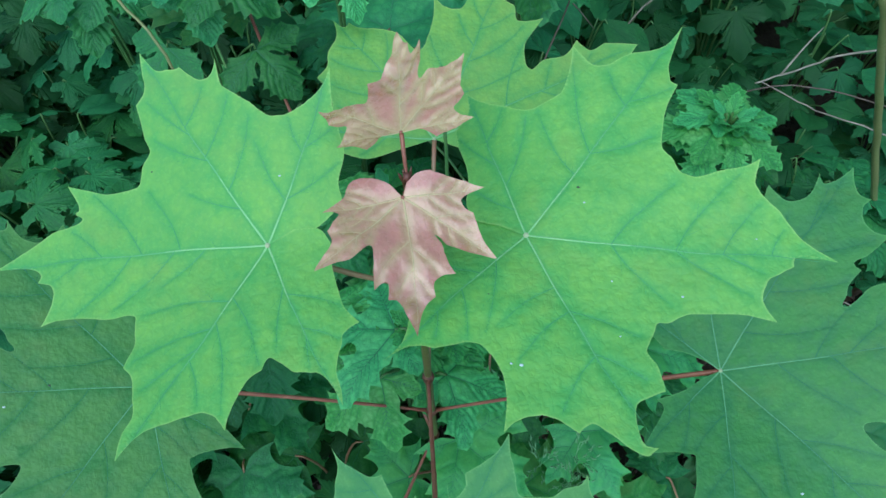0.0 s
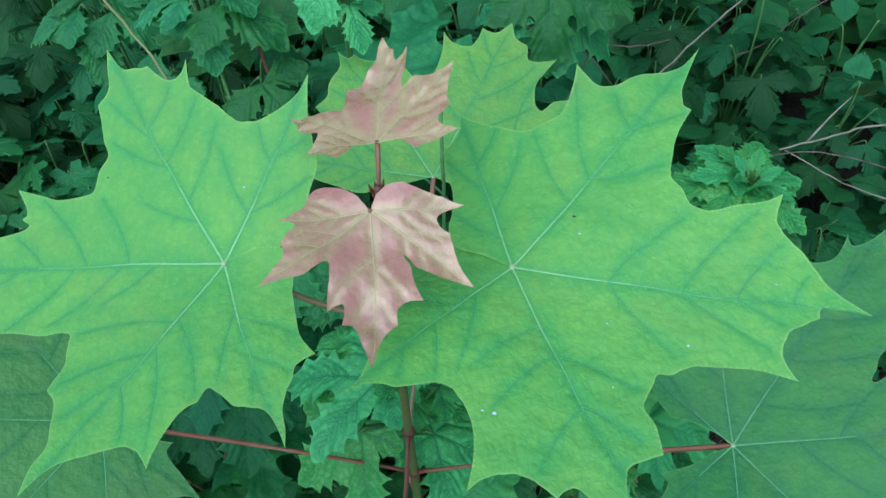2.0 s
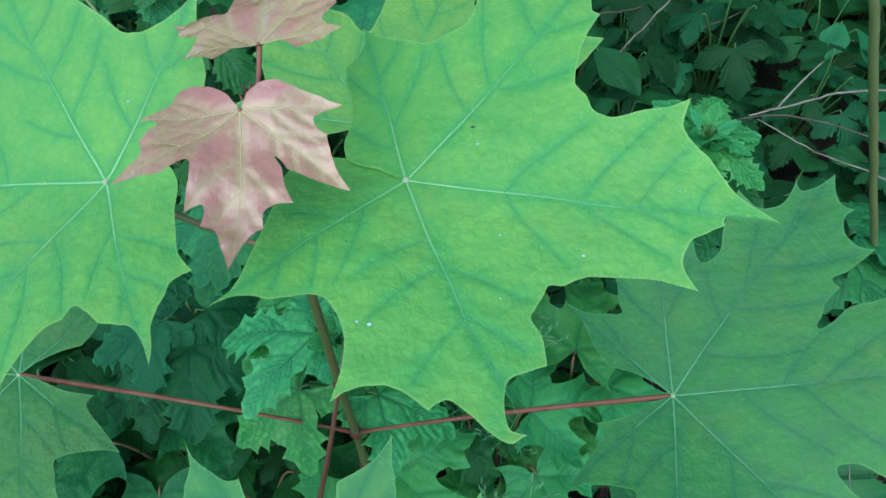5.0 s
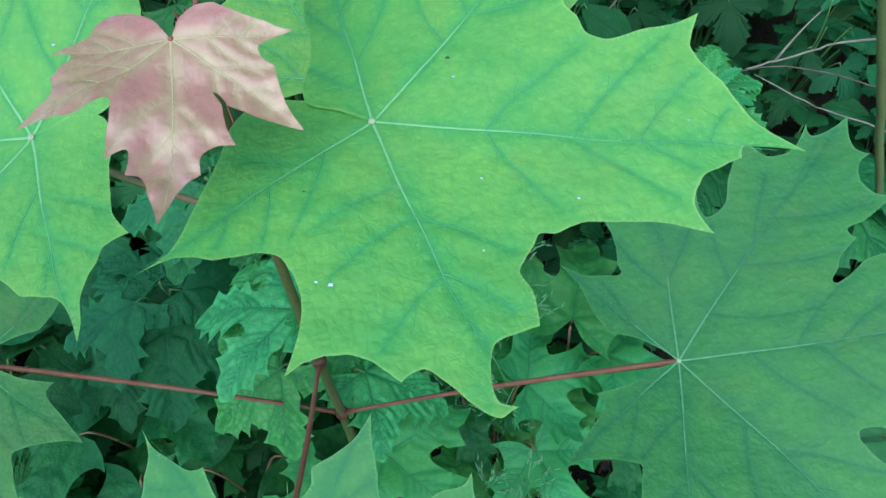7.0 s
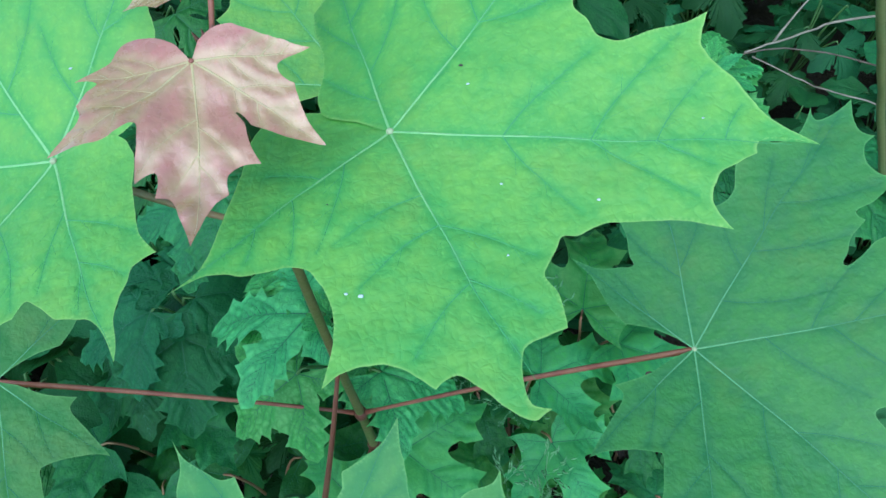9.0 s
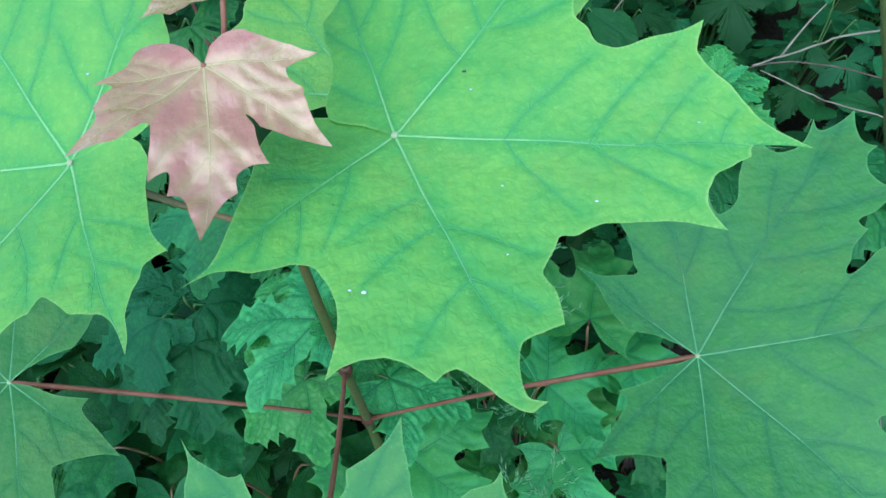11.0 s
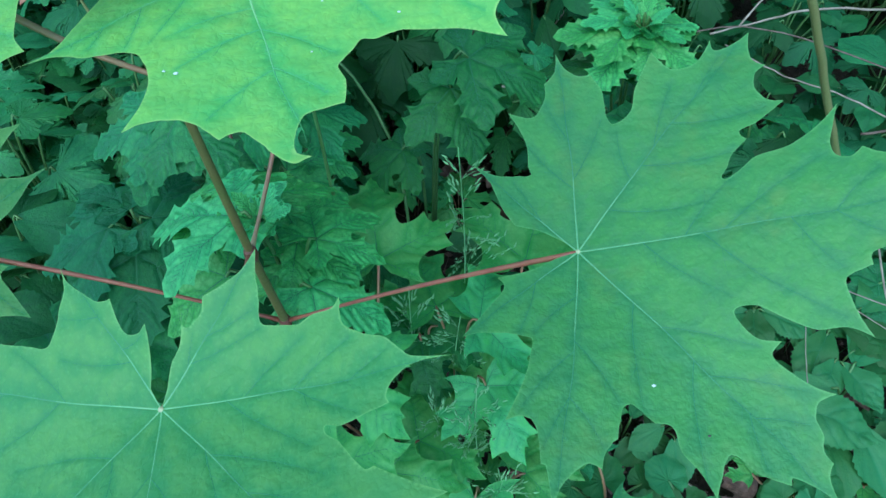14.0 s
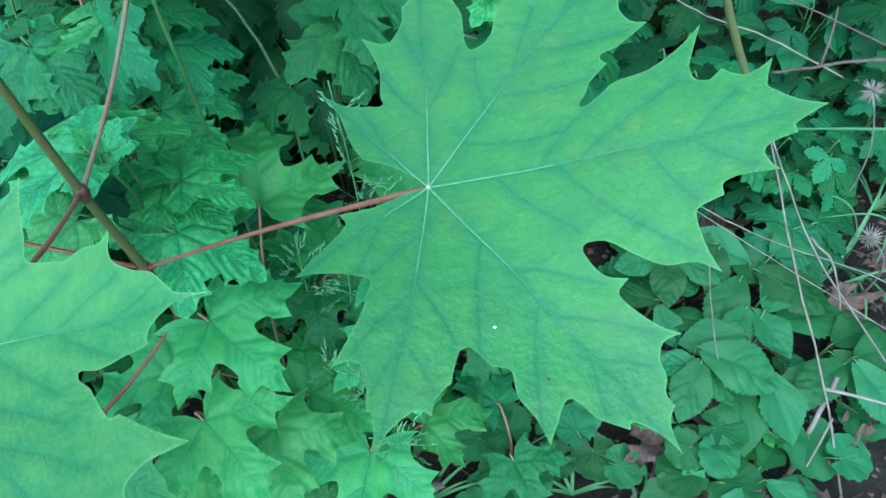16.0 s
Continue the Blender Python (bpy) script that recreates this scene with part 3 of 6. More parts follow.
LEAVES = {
    "right": dict(at=(0.0224, 0.1044, 0.3863), up=(-0.194, -0.045, 0.98), ahead=(0.966, -0.183, 0.183), cup=0.079, saddle=(-0.071, 0.1), lift=(0.001, 0.022, -0.056, -0.048, 0.001), lobes=[
        (-125.0, 0.0512, ((0.079, -0.317, 1), (0.219, -0.466, 1), (0.36, -0.433, 1), (0.508, -0.291, 1), (0.711, -0.12, 1), (0.866, -0.011)), ((0.857, 0.028), (0.762, 0.138)), (-104.1, 0.0345)),
        (-54.9, 0.0642, ((0.425, -0.369), (0.516, -0.364), (0.619, -0.397), (0.722, -0.459), (0.705, -0.406), (0.71, -0.346), (0.739, -0.282), (0.794, -0.242), (0.836, -0.22), (0.825, -0.196, 1), (0.826, -0.159), (0.892, -0.118), (0.969, -0.085), (1.009, -0.047, 1)), ((0.974, -0.036, 1), (0.901, -0.025), (0.833, 0.015), (0.826, 0.05), (0.834, 0.136), (0.739, 0.165), (0.666, 0.163), (0.615, 0.227, 1)), (-31.3, 0.0412)),
        (-0.1, 0.0774, ((0.488, -0.269), (0.544, -0.234), (0.63, -0.219), (0.733, -0.209), (0.819, -0.221), (0.786, -0.181), (0.775, -0.139), (0.79, -0.089), (0.835, -0.055, 1), (0.867, -0.032), (0.877, 0.006, 1), (0.928, 0.01)), ((0.928, 0.038), (0.884, 0.07), (0.854, 0.105), (0.818, 0.144), (0.759, 0.197, 1), (0.741, 0.238), (0.754, 0.316), (0.709, 0.288), (0.629, 0.266)), (23.5, 0.0466)),
        (59.6, 0.0735, ((0.5, -0.315), (0.524, -0.269), (0.539, -0.217, 1), (0.607, -0.174), (0.68, -0.142, 1), (0.774, -0.126), (0.78, -0.093), (0.829, -0.054), (0.895, -0.03)), ((0.905, 0.005), (0.85, 0.044), (0.791, 0.105), (0.718, 0.144), (0.69, 0.203), (0.73, 0.314), (0.651, 0.268), (0.543, 0.233, 1), (0.489, 0.258)), (96.3, 0.0384)),
        (117.5, 0.0512, ((0.788, -0.176), (0.905, -0.058)), ((0.889, 0.024), (0.803, 0.137), (0.699, 0.155, 1), (0.554, 0.155, 1), (0.445, 0.179, 1), (0.329, 0.227, 1), (0.212, 0.226, 1), (0.112, 0.107, 1)), None)], veins={
        0: ((0.22, 0.49, 0.2), (0.46, 0.6, 0.16), (0.33, 0.43, -0.16), (0.63, 0.72, 0.07)),
        1: ((0.27, 0.32, -0.24), (0.39, 0.48, -0.24), (0.39, 0.6, 0.16), (0.59, 0.73, 0.08), (0.6, 0.72, -0.2), (0.76, 0.82, -0.01)),
        2: ((0.29, 0.45, 0.17), (0.29, 0.46, -0.17), (0.5, 0.66, 0.21), (0.5, 0.7, -0.12), (0.65, 0.74, 0.13), (0.65, 0.77, -0.06), (0.8, 0.83, 0.07)),
        3: ((0.39, 0.62, 0.22), (0.29, 0.41, 0.22), (0.39, 0.56, -0.16), (0.61, 0.71, 0.13), (0.63, 0.74, -0.1)),
        4: ((0.33, 0.62, -0.22), (0.64, 0.78, -0.14), (0.48, 0.72, 0.12), (0.17, 0.36, 0.14))}),
    "left": dict(at=(-0.0497, 0.1075, 0.3757), up=(-0.17, -0.237, 0.956), ahead=(-0.977, -0.083, -0.194), cup=0.123, saddle=(-0.158, 0.034), lift=(-0.015, 0.033, -0.011, -0.003, -0.005), lobes=[
        (-119.4, 0.0522, ((0.058, -0.083, 1), (0.199, -0.228, 1), (0.373, -0.295, 1), (0.438, -0.248, 1), (0.612, -0.222, 1), (0.709, -0.158), (0.827, -0.077, 1)), ((0.9, 0.007), (0.8, 0.053), (0.7, 0.133)), (-99.5, 0.0361)),
        (-63.7, 0.068, ((0.525, -0.276), (0.624, -0.231), (0.666, -0.218), (0.763, -0.258), (0.728, -0.21), (0.741, -0.15, 1), (0.839, -0.109), (0.863, -0.06), (0.897, -0.016), (0.945, -0.005)), ((0.93, 0.04), (0.871, 0.074), (0.854, 0.148), (0.79, 0.171), (0.724, 0.2), (0.664, 0.215, 1), (0.64, 0.285, 1), (0.595, 0.326)), (-32.3, 0.0469)),
        (-5.6, 0.0896, ((0.577, -0.227), (0.654, -0.247), (0.734, -0.27), (0.701, -0.22), (0.686, -0.184), (0.701, -0.172, 1), (0.675, -0.15), (0.714, -0.129, 1), (0.786, -0.113), (0.861, -0.071)), ((0.921, -0.003), (0.847, 0.01), (0.813, 0.033, 1), (0.82, 0.058), (0.769, 0.072, 1), (0.754, 0.097, 1), (0.754, 0.145), (0.781, 0.211), (0.727, 0.196), (0.62, 0.195), (0.533, 0.206)), (18.9, 0.0432)),
        (55.1, 0.0666, ((0.564, -0.338), (0.622, -0.284), (0.685, -0.269, 1), (0.715, -0.26), (0.731, -0.188, 1), (0.795, -0.11), (0.844, -0.059), (0.917, -0.05)), ((0.92, 0.006), (0.861, 0.029), (0.783, 0.101), (0.718, 0.17), (0.692, 0.203, 1), (0.683, 0.257), (0.703, 0.33), (0.664, 0.309), (0.596, 0.293), (0.5, 0.288), (0.451, 0.312), (0.415, 0.307, 1)), (93.3, 0.0337)),
        (113.2, 0.0528, ((0.649, -0.181), (0.728, -0.138), (0.803, -0.035), (0.877, -0.008)), ((0.928, 0.023), (0.839, 0.037), (0.782, 0.068), (0.72, 0.118), (0.671, 0.151), (0.66, 0.242), (0.547, 0.209), (0.427, 0.224), (0.301, 0.251, 1), (0.181, 0.3, 1), (0.074, 0.282, 1), (0.003, 0.165, 1)), None)], veins={
        0: ((0.26, 0.45, 0.21), (0.27, 0.54, -0.2), (0.53, 0.67, 0.12), (0.56, 0.72, -0.12)),
        1: ((0.29, 0.44, -0.19), (0.47, 0.61, -0.2), (0.63, 0.71, -0.13), (0.45, 0.64, 0.14), (0.59, 0.8, 0.09), (0.2, 0.36, 0.14)),
        2: ((0.3, 0.4, -0.18), (0.44, 0.6, -0.19), (0.59, 0.73, -0.12), (0.21, 0.33, 0.09), (0.32, 0.48, 0.14), (0.48, 0.63, 0.15), (0.66, 0.77, 0.06)),
        3: ((0.28, 0.48, -0.3), (0.41, 0.65, -0.21), (0.5, 0.74, -0.1), (0.26, 0.42, 0.25), (0.38, 0.61, 0.22), (0.56, 0.68, 0.15)),
        4: ((0.32, 0.54, 0.2), (0.54, 0.68, 0.11), (0.27, 0.55, -0.16), (0.59, 0.74, -0.06))}),
    "red_back": dict(at=(-0.011, 0.1241, 0.4059), up=(-0.226, 0.006, 0.974), ahead=(-0.004, 1.0, -0.007), cup=0.073, saddle=(0.025, -0.071), lift=(-0.001, -0.006, -0.007, -0.001, 0.002), lobes=[
        (-88.9, 0.0196, ((0.202, 0.01, 1), (0.332, -0.046, 1), (0.489, -0.188), (0.598, -0.133), (0.853, -0.052)), ((0.824, 0.083),), (-73.9, 0.015)),
        (-42.2, 0.0269, ((0.548, -0.298), (0.658, -0.28), (0.712, -0.185), (0.86, -0.084)), ((0.866, 0.04), (0.765, 0.122), (0.674, 0.215, 1)), (-18.9, 0.0164)),
        (1.6, 0.0323, ((0.643, -0.2), (0.886, -0.199), (0.8, -0.15), (0.766, -0.108, 1), (0.863, -0.095), (0.891, -0.055)), ((0.901, 0.039), (0.791, 0.078), (0.677, 0.153), (0.612, 0.196, 1), (0.596, 0.299), (0.47, 0.279)), (42.2, 0.0146)),
        (63.6, 0.0268, ((0.637, -0.136, 1), (0.769, -0.063)), ((0.865, 0.066), (0.749, 0.16), (0.629, 0.164, 1)), (77.9, 0.0149)),
        (99.2, 0.0173, ((0.853, -0.154, 1),), ((0.744, 0.11), (0.529, 0.28), (0.402, 0.185, 1), (0.32, 0.025, 1), (0.167, -0.024, 1)), None)]),
    "red_front": dict(at=(-0.0098, 0.1024, 0.4075), up=(0.008, -0.259, 0.966), ahead=(0.126, -0.958, -0.258), cup=0.007, saddle=(0.047, -0.131), lift=(-0.009, 0.006, -0.011, -0.017, 0.008), lobes=[
        (-85.1, 0.0196, ((0.059, -0.096, 1), (0.149, -0.228, 1), (0.385, -0.369, 1), (0.589, -0.374, 1), (0.725, -0.162)), (), (-81.3, 0.016)),
        (-53.7, 0.0279, ((0.603, -0.228), (0.687, -0.202), (0.728, -0.091), (0.864, -0.047)), ((0.848, 0.068), (0.708, 0.137), (0.609, 0.138, 1)), (-36.5, 0.0147)),
        (-0.5, 0.0346, ((0.424, -0.238), (0.541, -0.252), (0.656, -0.254), (0.619, -0.217, 1), (0.608, -0.163, 1), (0.729, -0.171), (0.733, -0.115), (0.842, -0.058)), ((0.857, 0.038), (0.775, 0.089), (0.727, 0.149), (0.635, 0.148, 1), (0.586, 0.2), (0.584, 0.307), (0.504, 0.269), (0.417, 0.244), (0.354, 0.235)), (34.4, 0.0121)),
        (50.8, 0.0272, ((0.554, -0.15), (0.714, -0.101)), ((0.874, 0.047), (0.748, 0.116), (0.598, 0.241), (0.497, 0.24, 1)), (82.8, 0.0144)),
        (91.9, 0.0203, ((0.785, -0.05),), ((0.787, 0.097), (0.561, 0.196), (0.367, 0.279), (0.206, 0.264, 1), (0.074, 0.169, 1)), None)]),
    "low_right": dict(at=(0.1118, 0.109, 0.2731), up=(-0.125, -0.129, 0.984), ahead=(0.991, 0.035, 0.131), cup=0.153, saddle=(0.012, 0.031), lift=(0.011, -0.015, -0.116, 0.116, -0.04, 0.009, -0.012), lobes=[
        (-139.9, 0.0508, ((0.143, -0.056, 1), (0.348, -0.098, 1), (0.548, -0.192), (0.556, -0.11, 1), (0.745, -0.058)), ((0.906, 0.041), (0.759, 0.163), (0.693, 0.242)), (-116.7, 0.0372)),
        (-98.7, 0.0871, ((0.461, -0.132), (0.529, -0.136), (0.619, -0.157), (0.727, -0.189), (0.704, -0.141), (0.713, -0.095, 1), (0.77, -0.07), (0.856, -0.052), (0.861, -0.035, 1)), ((0.914, 0.024), (0.83, 0.102, 1), (0.846, 0.149), (0.804, 0.151), (0.754, 0.173, 1), (0.733, 0.193), (0.668, 0.197), (0.62, 0.205, 1)), (-77.5, 0.0562)),
        (-51.7, 0.1089, ((0.512, -0.217), (0.544, -0.214), (0.578, -0.184), (0.642, -0.214), (0.711, -0.216), (0.782, -0.232), (0.755, -0.185), (0.729, -0.118), (0.807, -0.098), (0.877, -0.055), (0.867, -0.037, 1), (0.935, -0.005)), ((0.963, 0.012), (0.922, 0.036), (0.904, 0.069), (0.87, 0.073), (0.84, 0.103), (0.798, 0.122, 1), (0.775, 0.155), (0.789, 0.203), (0.739, 0.177), (0.667, 0.161), (0.609, 0.162, 1), (0.6, 0.206), (0.553, 0.17), (0.495, 0.167)), (-30.0, 0.0532)),
        (0.3, 0.1123, ((0.437, -0.228), (0.472, -0.233), (0.536, -0.278), (0.604, -0.315), (0.675, -0.319), (0.73, -0.353), (0.706, -0.297), (0.689, -0.212), (0.693, -0.187), (0.755, -0.166), (0.76, -0.134, 1), (0.808, -0.124), (0.88, -0.133), (0.861, -0.103), (0.861, -0.067, 1), (0.929, -0.053), (0.928, -0.029, 1)), ((0.957, 0.023), (0.904, 0.07), (0.887, 0.098, 1), (0.913, 0.175), (0.879, 0.152), (0.839, 0.145), (0.795, 0.18), (0.762, 0.156), (0.73, 0.174, 1), (0.725, 0.217), (0.773, 0.35), (0.71, 0.287), (0.625, 0.238), (0.535, 0.225, 1), (0.479, 0.185)), (21.6, 0.0526)),
        (49.7, 0.1021, ((0.499, -0.231, 1), (0.543, -0.218), (0.616, -0.227), (0.63, -0.191, 1), (0.68, -0.218), (0.795, -0.248), (0.78, -0.2), (0.801, -0.144, 1), (0.857, -0.111), (0.902, -0.122), (0.899, -0.079, 1), (0.942, -0.034)), ((0.935, 0.019), (0.881, 0.06, 1), (0.912, 0.096), (0.806, 0.084), (0.74, 0.139), (0.761, 0.238), (0.673, 0.219), (0.597, 0.196), (0.52, 0.16)), (71.5, 0.0495)),
        (92.3, 0.0794, ((0.626, -0.195, 1), (0.693, -0.193, 1), (0.772, -0.187), (0.855, -0.147), (0.859, -0.09, 1), (0.923, -0.029)), ((0.903, 0.014), (0.844, 0.068), (0.774, 0.07), (0.68, 0.123, 1), (0.678, 0.17), (0.716, 0.25), (0.635, 0.209), (0.536, 0.177), (0.423, 0.178)), (116.3, 0.0335)),
        (135.6, 0.0497, ((0.704, -0.146), (0.82, -0.046)), ((0.81, 0.02), (0.672, 0.084), (0.56, 0.128), (0.437, 0.151), (0.291, 0.062, 1), (0.127, 0.011, 1)), None)], veins={
        0: ((0.38, 0.68, 0.18),),
        1: ((0.2, 0.37, -0.12), (0.43, 0.66, -0.13), (0.61, 0.81, -0.05), (0.39, 0.59, 0.18), (0.61, 0.76, 0.14)),
        2: ((0.35, 0.59, 0.16), (0.54, 0.74, 0.15), (0.7, 0.81, 0.1), (0.48, 0.7, -0.18), (0.24, 0.47, -0.18), (0.68, 0.82, -0.07)),
        3: ((0.31, 0.47, 0.17), (0.42, 0.68, 0.17), (0.7, 0.8, 0.09), (0.36, 0.62, -0.24), (0.59, 0.73, -0.19), (0.7, 0.85, -0.11), (0.19, 0.37, -0.16)),
        4: ((0.31, 0.41, 0.13), (0.45, 0.64, 0.09), (0.37, 0.57, -0.21), (0.56, 0.73, -0.18), (0.68, 0.84, 0.03), (0.18, 0.33, -0.2)),
        5: ((0.34, 0.56, -0.14), (0.3, 0.49, 0.14), (0.53, 0.71, 0.06)),
        6: ((0.34, 0.71, -0.1),)}),
    "front": dict(at=(-0.0014, 0.0315, 0.3062), up=(-0.263, -0.154, 0.952), ahead=(0.08, -0.987, -0.138), cup=0.220, saddle=(0.129, 0.042), lift=(-0.002, -0.0, -0.0, 0.0, 0.007, -0.029, 0.019), lobes=[
        (-142.7, 0.0493, ((0.121, -0.012, 1), (0.229, -0.102, 1), (0.326, -0.164, 1), (0.399, -0.201), (0.386, -0.14, 1), (0.431, -0.083, 1), (0.514, -0.086), (0.635, -0.126), (0.673, -0.061, 1), (0.767, -0.022), (0.892, 0.015)), ((0.882, 0.048), (0.802, 0.155, 1), (0.739, 0.239), (0.711, 0.33, 1)), (-115.8, 0.0429)),
        (-100.4, 0.0882, ((0.651, -0.131), (0.784, -0.158), (0.831, -0.06), (0.679, 0.018)), ((0.834, 0.062), (0.696, 0.158), (0.651, 0.186)), (-81.2, 0.0508)),
        (-42.1, 0.0658, ((0.711, -0.518), (1.012, -0.748), (0.977, -0.552), (1.033, -0.472), (0.998, -0.275)), ((0.861, -0.011), (0.7, 0.244), (0.633, 0.159)), (-29.4, 0.0365)),
        (14.1, 0.0706, ((0.539, -0.284), (0.662, -0.306), (0.75, -0.201), (0.794, -0.197), (0.858, -0.107)), ((0.896, 0.049), (0.906, 0.118), (0.84, 0.098), (0.818, 0.231), (0.704, 0.191)), (35.6, 0.0445)),
        (54.4, 0.0865, ((0.602, -0.166), (0.7, -0.185), (0.79, -0.082), (0.884, -0.059), (0.894, -0.032)), ((0.942, 0.049), (0.931, 0.119), (0.876, 0.149), (0.875, 0.201), (0.922, 0.285), (0.843, 0.259), (0.716, 0.232), (0.701, 0.213, 1), (0.583, 0.227)), (78.6, 0.049)),
        (93.0, 0.081, ((0.642, -0.15), (0.718, -0.125), (0.786, -0.106), (0.776, -0.084, 1), (0.786, -0.052), (0.838, -0.01), (0.89, 0.002)), ((0.857, 0.021), (0.806, 0.065), (0.772, 0.095), (0.71, 0.114), (0.639, 0.165), (0.638, 0.245), (0.605, 0.214), (0.538, 0.207), (0.488, 0.186)), (116.1, 0.0396)),
        (142.0, 0.0467, ((0.693, -0.234, 1), (0.786, -0.16), (0.899, -0.061)), ((0.872, 0.01), (0.77, 0.045, 1), (0.646, 0.114), (0.617, 0.127, 1), (0.542, 0.09, 1), (0.425, 0.135, 1), (0.499, 0.206), (0.391, 0.133, 1), (0.322, 0.103, 1), (0.223, 0.093, 1), (0.1, 0.038, 1)), None)], veins={
        0: ((0.39, 0.37, -0.12), (0.62, 0.76, 0.15), (0.31, 0.55, 0.25)),
        1: ((0.32, 0.5, -0.09), (0.52, 0.67, 0.03), (0.34, 0.49, 0.17), (0.54, 0.67, 0.14)),
        2: ((0.24, 0.49, -0.24), (0.47, 0.76, -0.34), (0.24, 0.39, 0.21)),
        3: ((0.25, 0.44, -0.13), (0.27, 0.53, 0.16)),
        4: ((0.27, 0.55, 0.12), (0.46, 0.71, 0.1), (0.24, 0.46, -0.08)),
        5: ((0.3, 0.47, 0.12), (0.47, 0.64, 0.1), (0.47, 0.68, -0.11), (0.24, 0.49, -0.16), (0.66, 0.77, 0.05)),
        6: ((0.29, 0.6, -0.2), (0.46, 0.73, -0.15), (0.26, 0.4, 0.06))}),
    "back": dict(at=(-0.004, 0.215, 0.288), up=(0.0, -0.15, 0.988), ahead=(0.0, 0.988, 0.15), cup=0.050, saddle=(0.0, 0.0), lift=(0.0, 0.0, 0.0, 0.0, 0.0), lobes=[
        (-63.6, 0.1071, ((0.071, -0.083, 1), (0.269, -0.089, 1), (0.497, -0.244, 1), (0.817, -0.099)), ((0.872, 0.075), (0.804, 0.072), (0.776, 0.147), (0.695, 0.104), (0.6, 0.128)), (-51.2, 0.0576)),
        (-20.4, 0.0904, ((0.666, -0.257), (0.752, -0.268), (0.862, -0.296), (0.805, -0.173), (0.887, -0.127, 1), (0.912, -0.055)), ((0.911, 0.055), (0.911, 0.131), (0.838, 0.127), (0.776, 0.144), (0.759, 0.231), (0.809, 0.307), (0.688, 0.262), (0.562, 0.243, 1)), (9.3, 0.0473)),
        (37.9, 0.0794, ((0.685, -0.258), (0.777, -0.193), (0.873, -0.088), (0.931, -0.066), (0.923, -0.022)), ((0.901, 0.046), (0.833, 0.158), (0.766, 0.211), (0.733, 0.306), (0.636, 0.304)), (72.7, 0.0492)),
        (86.4, 0.0581, ((0.893, -0.114),), ((0.868, 0.145, 1), (0.715, 0.182, 1), (0.501, 0.22, 1), (0.265, 0.119, 1)), None)]),
}
# The low leaf of the other side has the same cut, mirrored.
mirrored = [(-a, l, tuple((c[0], -c[1], *c[2:]) for c in reversed(after)), tuple((c[0], -c[1], *c[2:]) for c in reversed(before)), None) for a, l, before, after, s in reversed(LEAVES["low_right"]["lobes"])]
sinuses = [s for *_, s in LEAVES["low_right"]["lobes"] if s][::-1]
mirrored = [(*m[:4], (-s[0], s[1]) if s else None) for m, s in zip(mirrored, sinuses + [None])]
LEAVES["low_left"] = dict(at=(-0.1248, 0.1079, 0.2577), up=(0.17, -0.10, 0.980), ahead=(-0.966, -0.188, 0.149), cup=0.092, saddle=(0.035, -0.046), lobes=mirrored,
                          veins={6 - k: tuple((f, a, -b) for f, a, b in rows) for k, rows in LEAVES["low_right"]["veins"].items()})
# Smaller leaves of the lowest pair take the front leaf's cut.
small = [(a, 0.72 * l, before, after, s and (s[0], 0.72 * s[1])) for a, l, before, after, s in LEAVES["front"]["lobes"]]
LEAVES["low_back"] = dict(LEAVES["back"], lift=(), at=(-0.125, 0.370, 0.235), up=(-0.05, -0.2, 0.97), ahead=(-0.7, 0.7, 0.1), lobes=small)
LEAVES["low_front"] = dict(LEAVES["back"], lift=(), lobes=small, at=(-0.035, 0.050, 0.160), up=(-0.05, -0.1, 0.97), ahead=(-0.35, -0.9, 0.0))

LOOKS = {
    "right": (M_MAPLE, M_VEIN, "broad yellow-green leaf with pale veins"), "left": (M_MAPLE, M_VEIN, "yellow-green leaf with a nibbled edge"),
    "red_back": (M_MAPLE_RED, M_VEIN_RED, "small glossy red-brown new leaf"), "red_front": (M_MAPLE_RED, M_VEIN_RED, "small glossy pinkish new leaf"),
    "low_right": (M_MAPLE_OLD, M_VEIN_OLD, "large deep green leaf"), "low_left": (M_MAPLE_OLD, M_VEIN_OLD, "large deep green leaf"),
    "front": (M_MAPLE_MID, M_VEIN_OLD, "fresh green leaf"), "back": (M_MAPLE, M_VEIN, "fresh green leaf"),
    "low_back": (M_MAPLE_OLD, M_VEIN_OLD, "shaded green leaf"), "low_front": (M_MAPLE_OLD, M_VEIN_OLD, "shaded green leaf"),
}
NODE = {"right": 5, "left": 5, "red_back": 6, "red_front": 6, "front": 4, "back": 4, "low_right": 3, "low_left": 3, "low_back": 2, "low_front": 2}
BLADES = {}
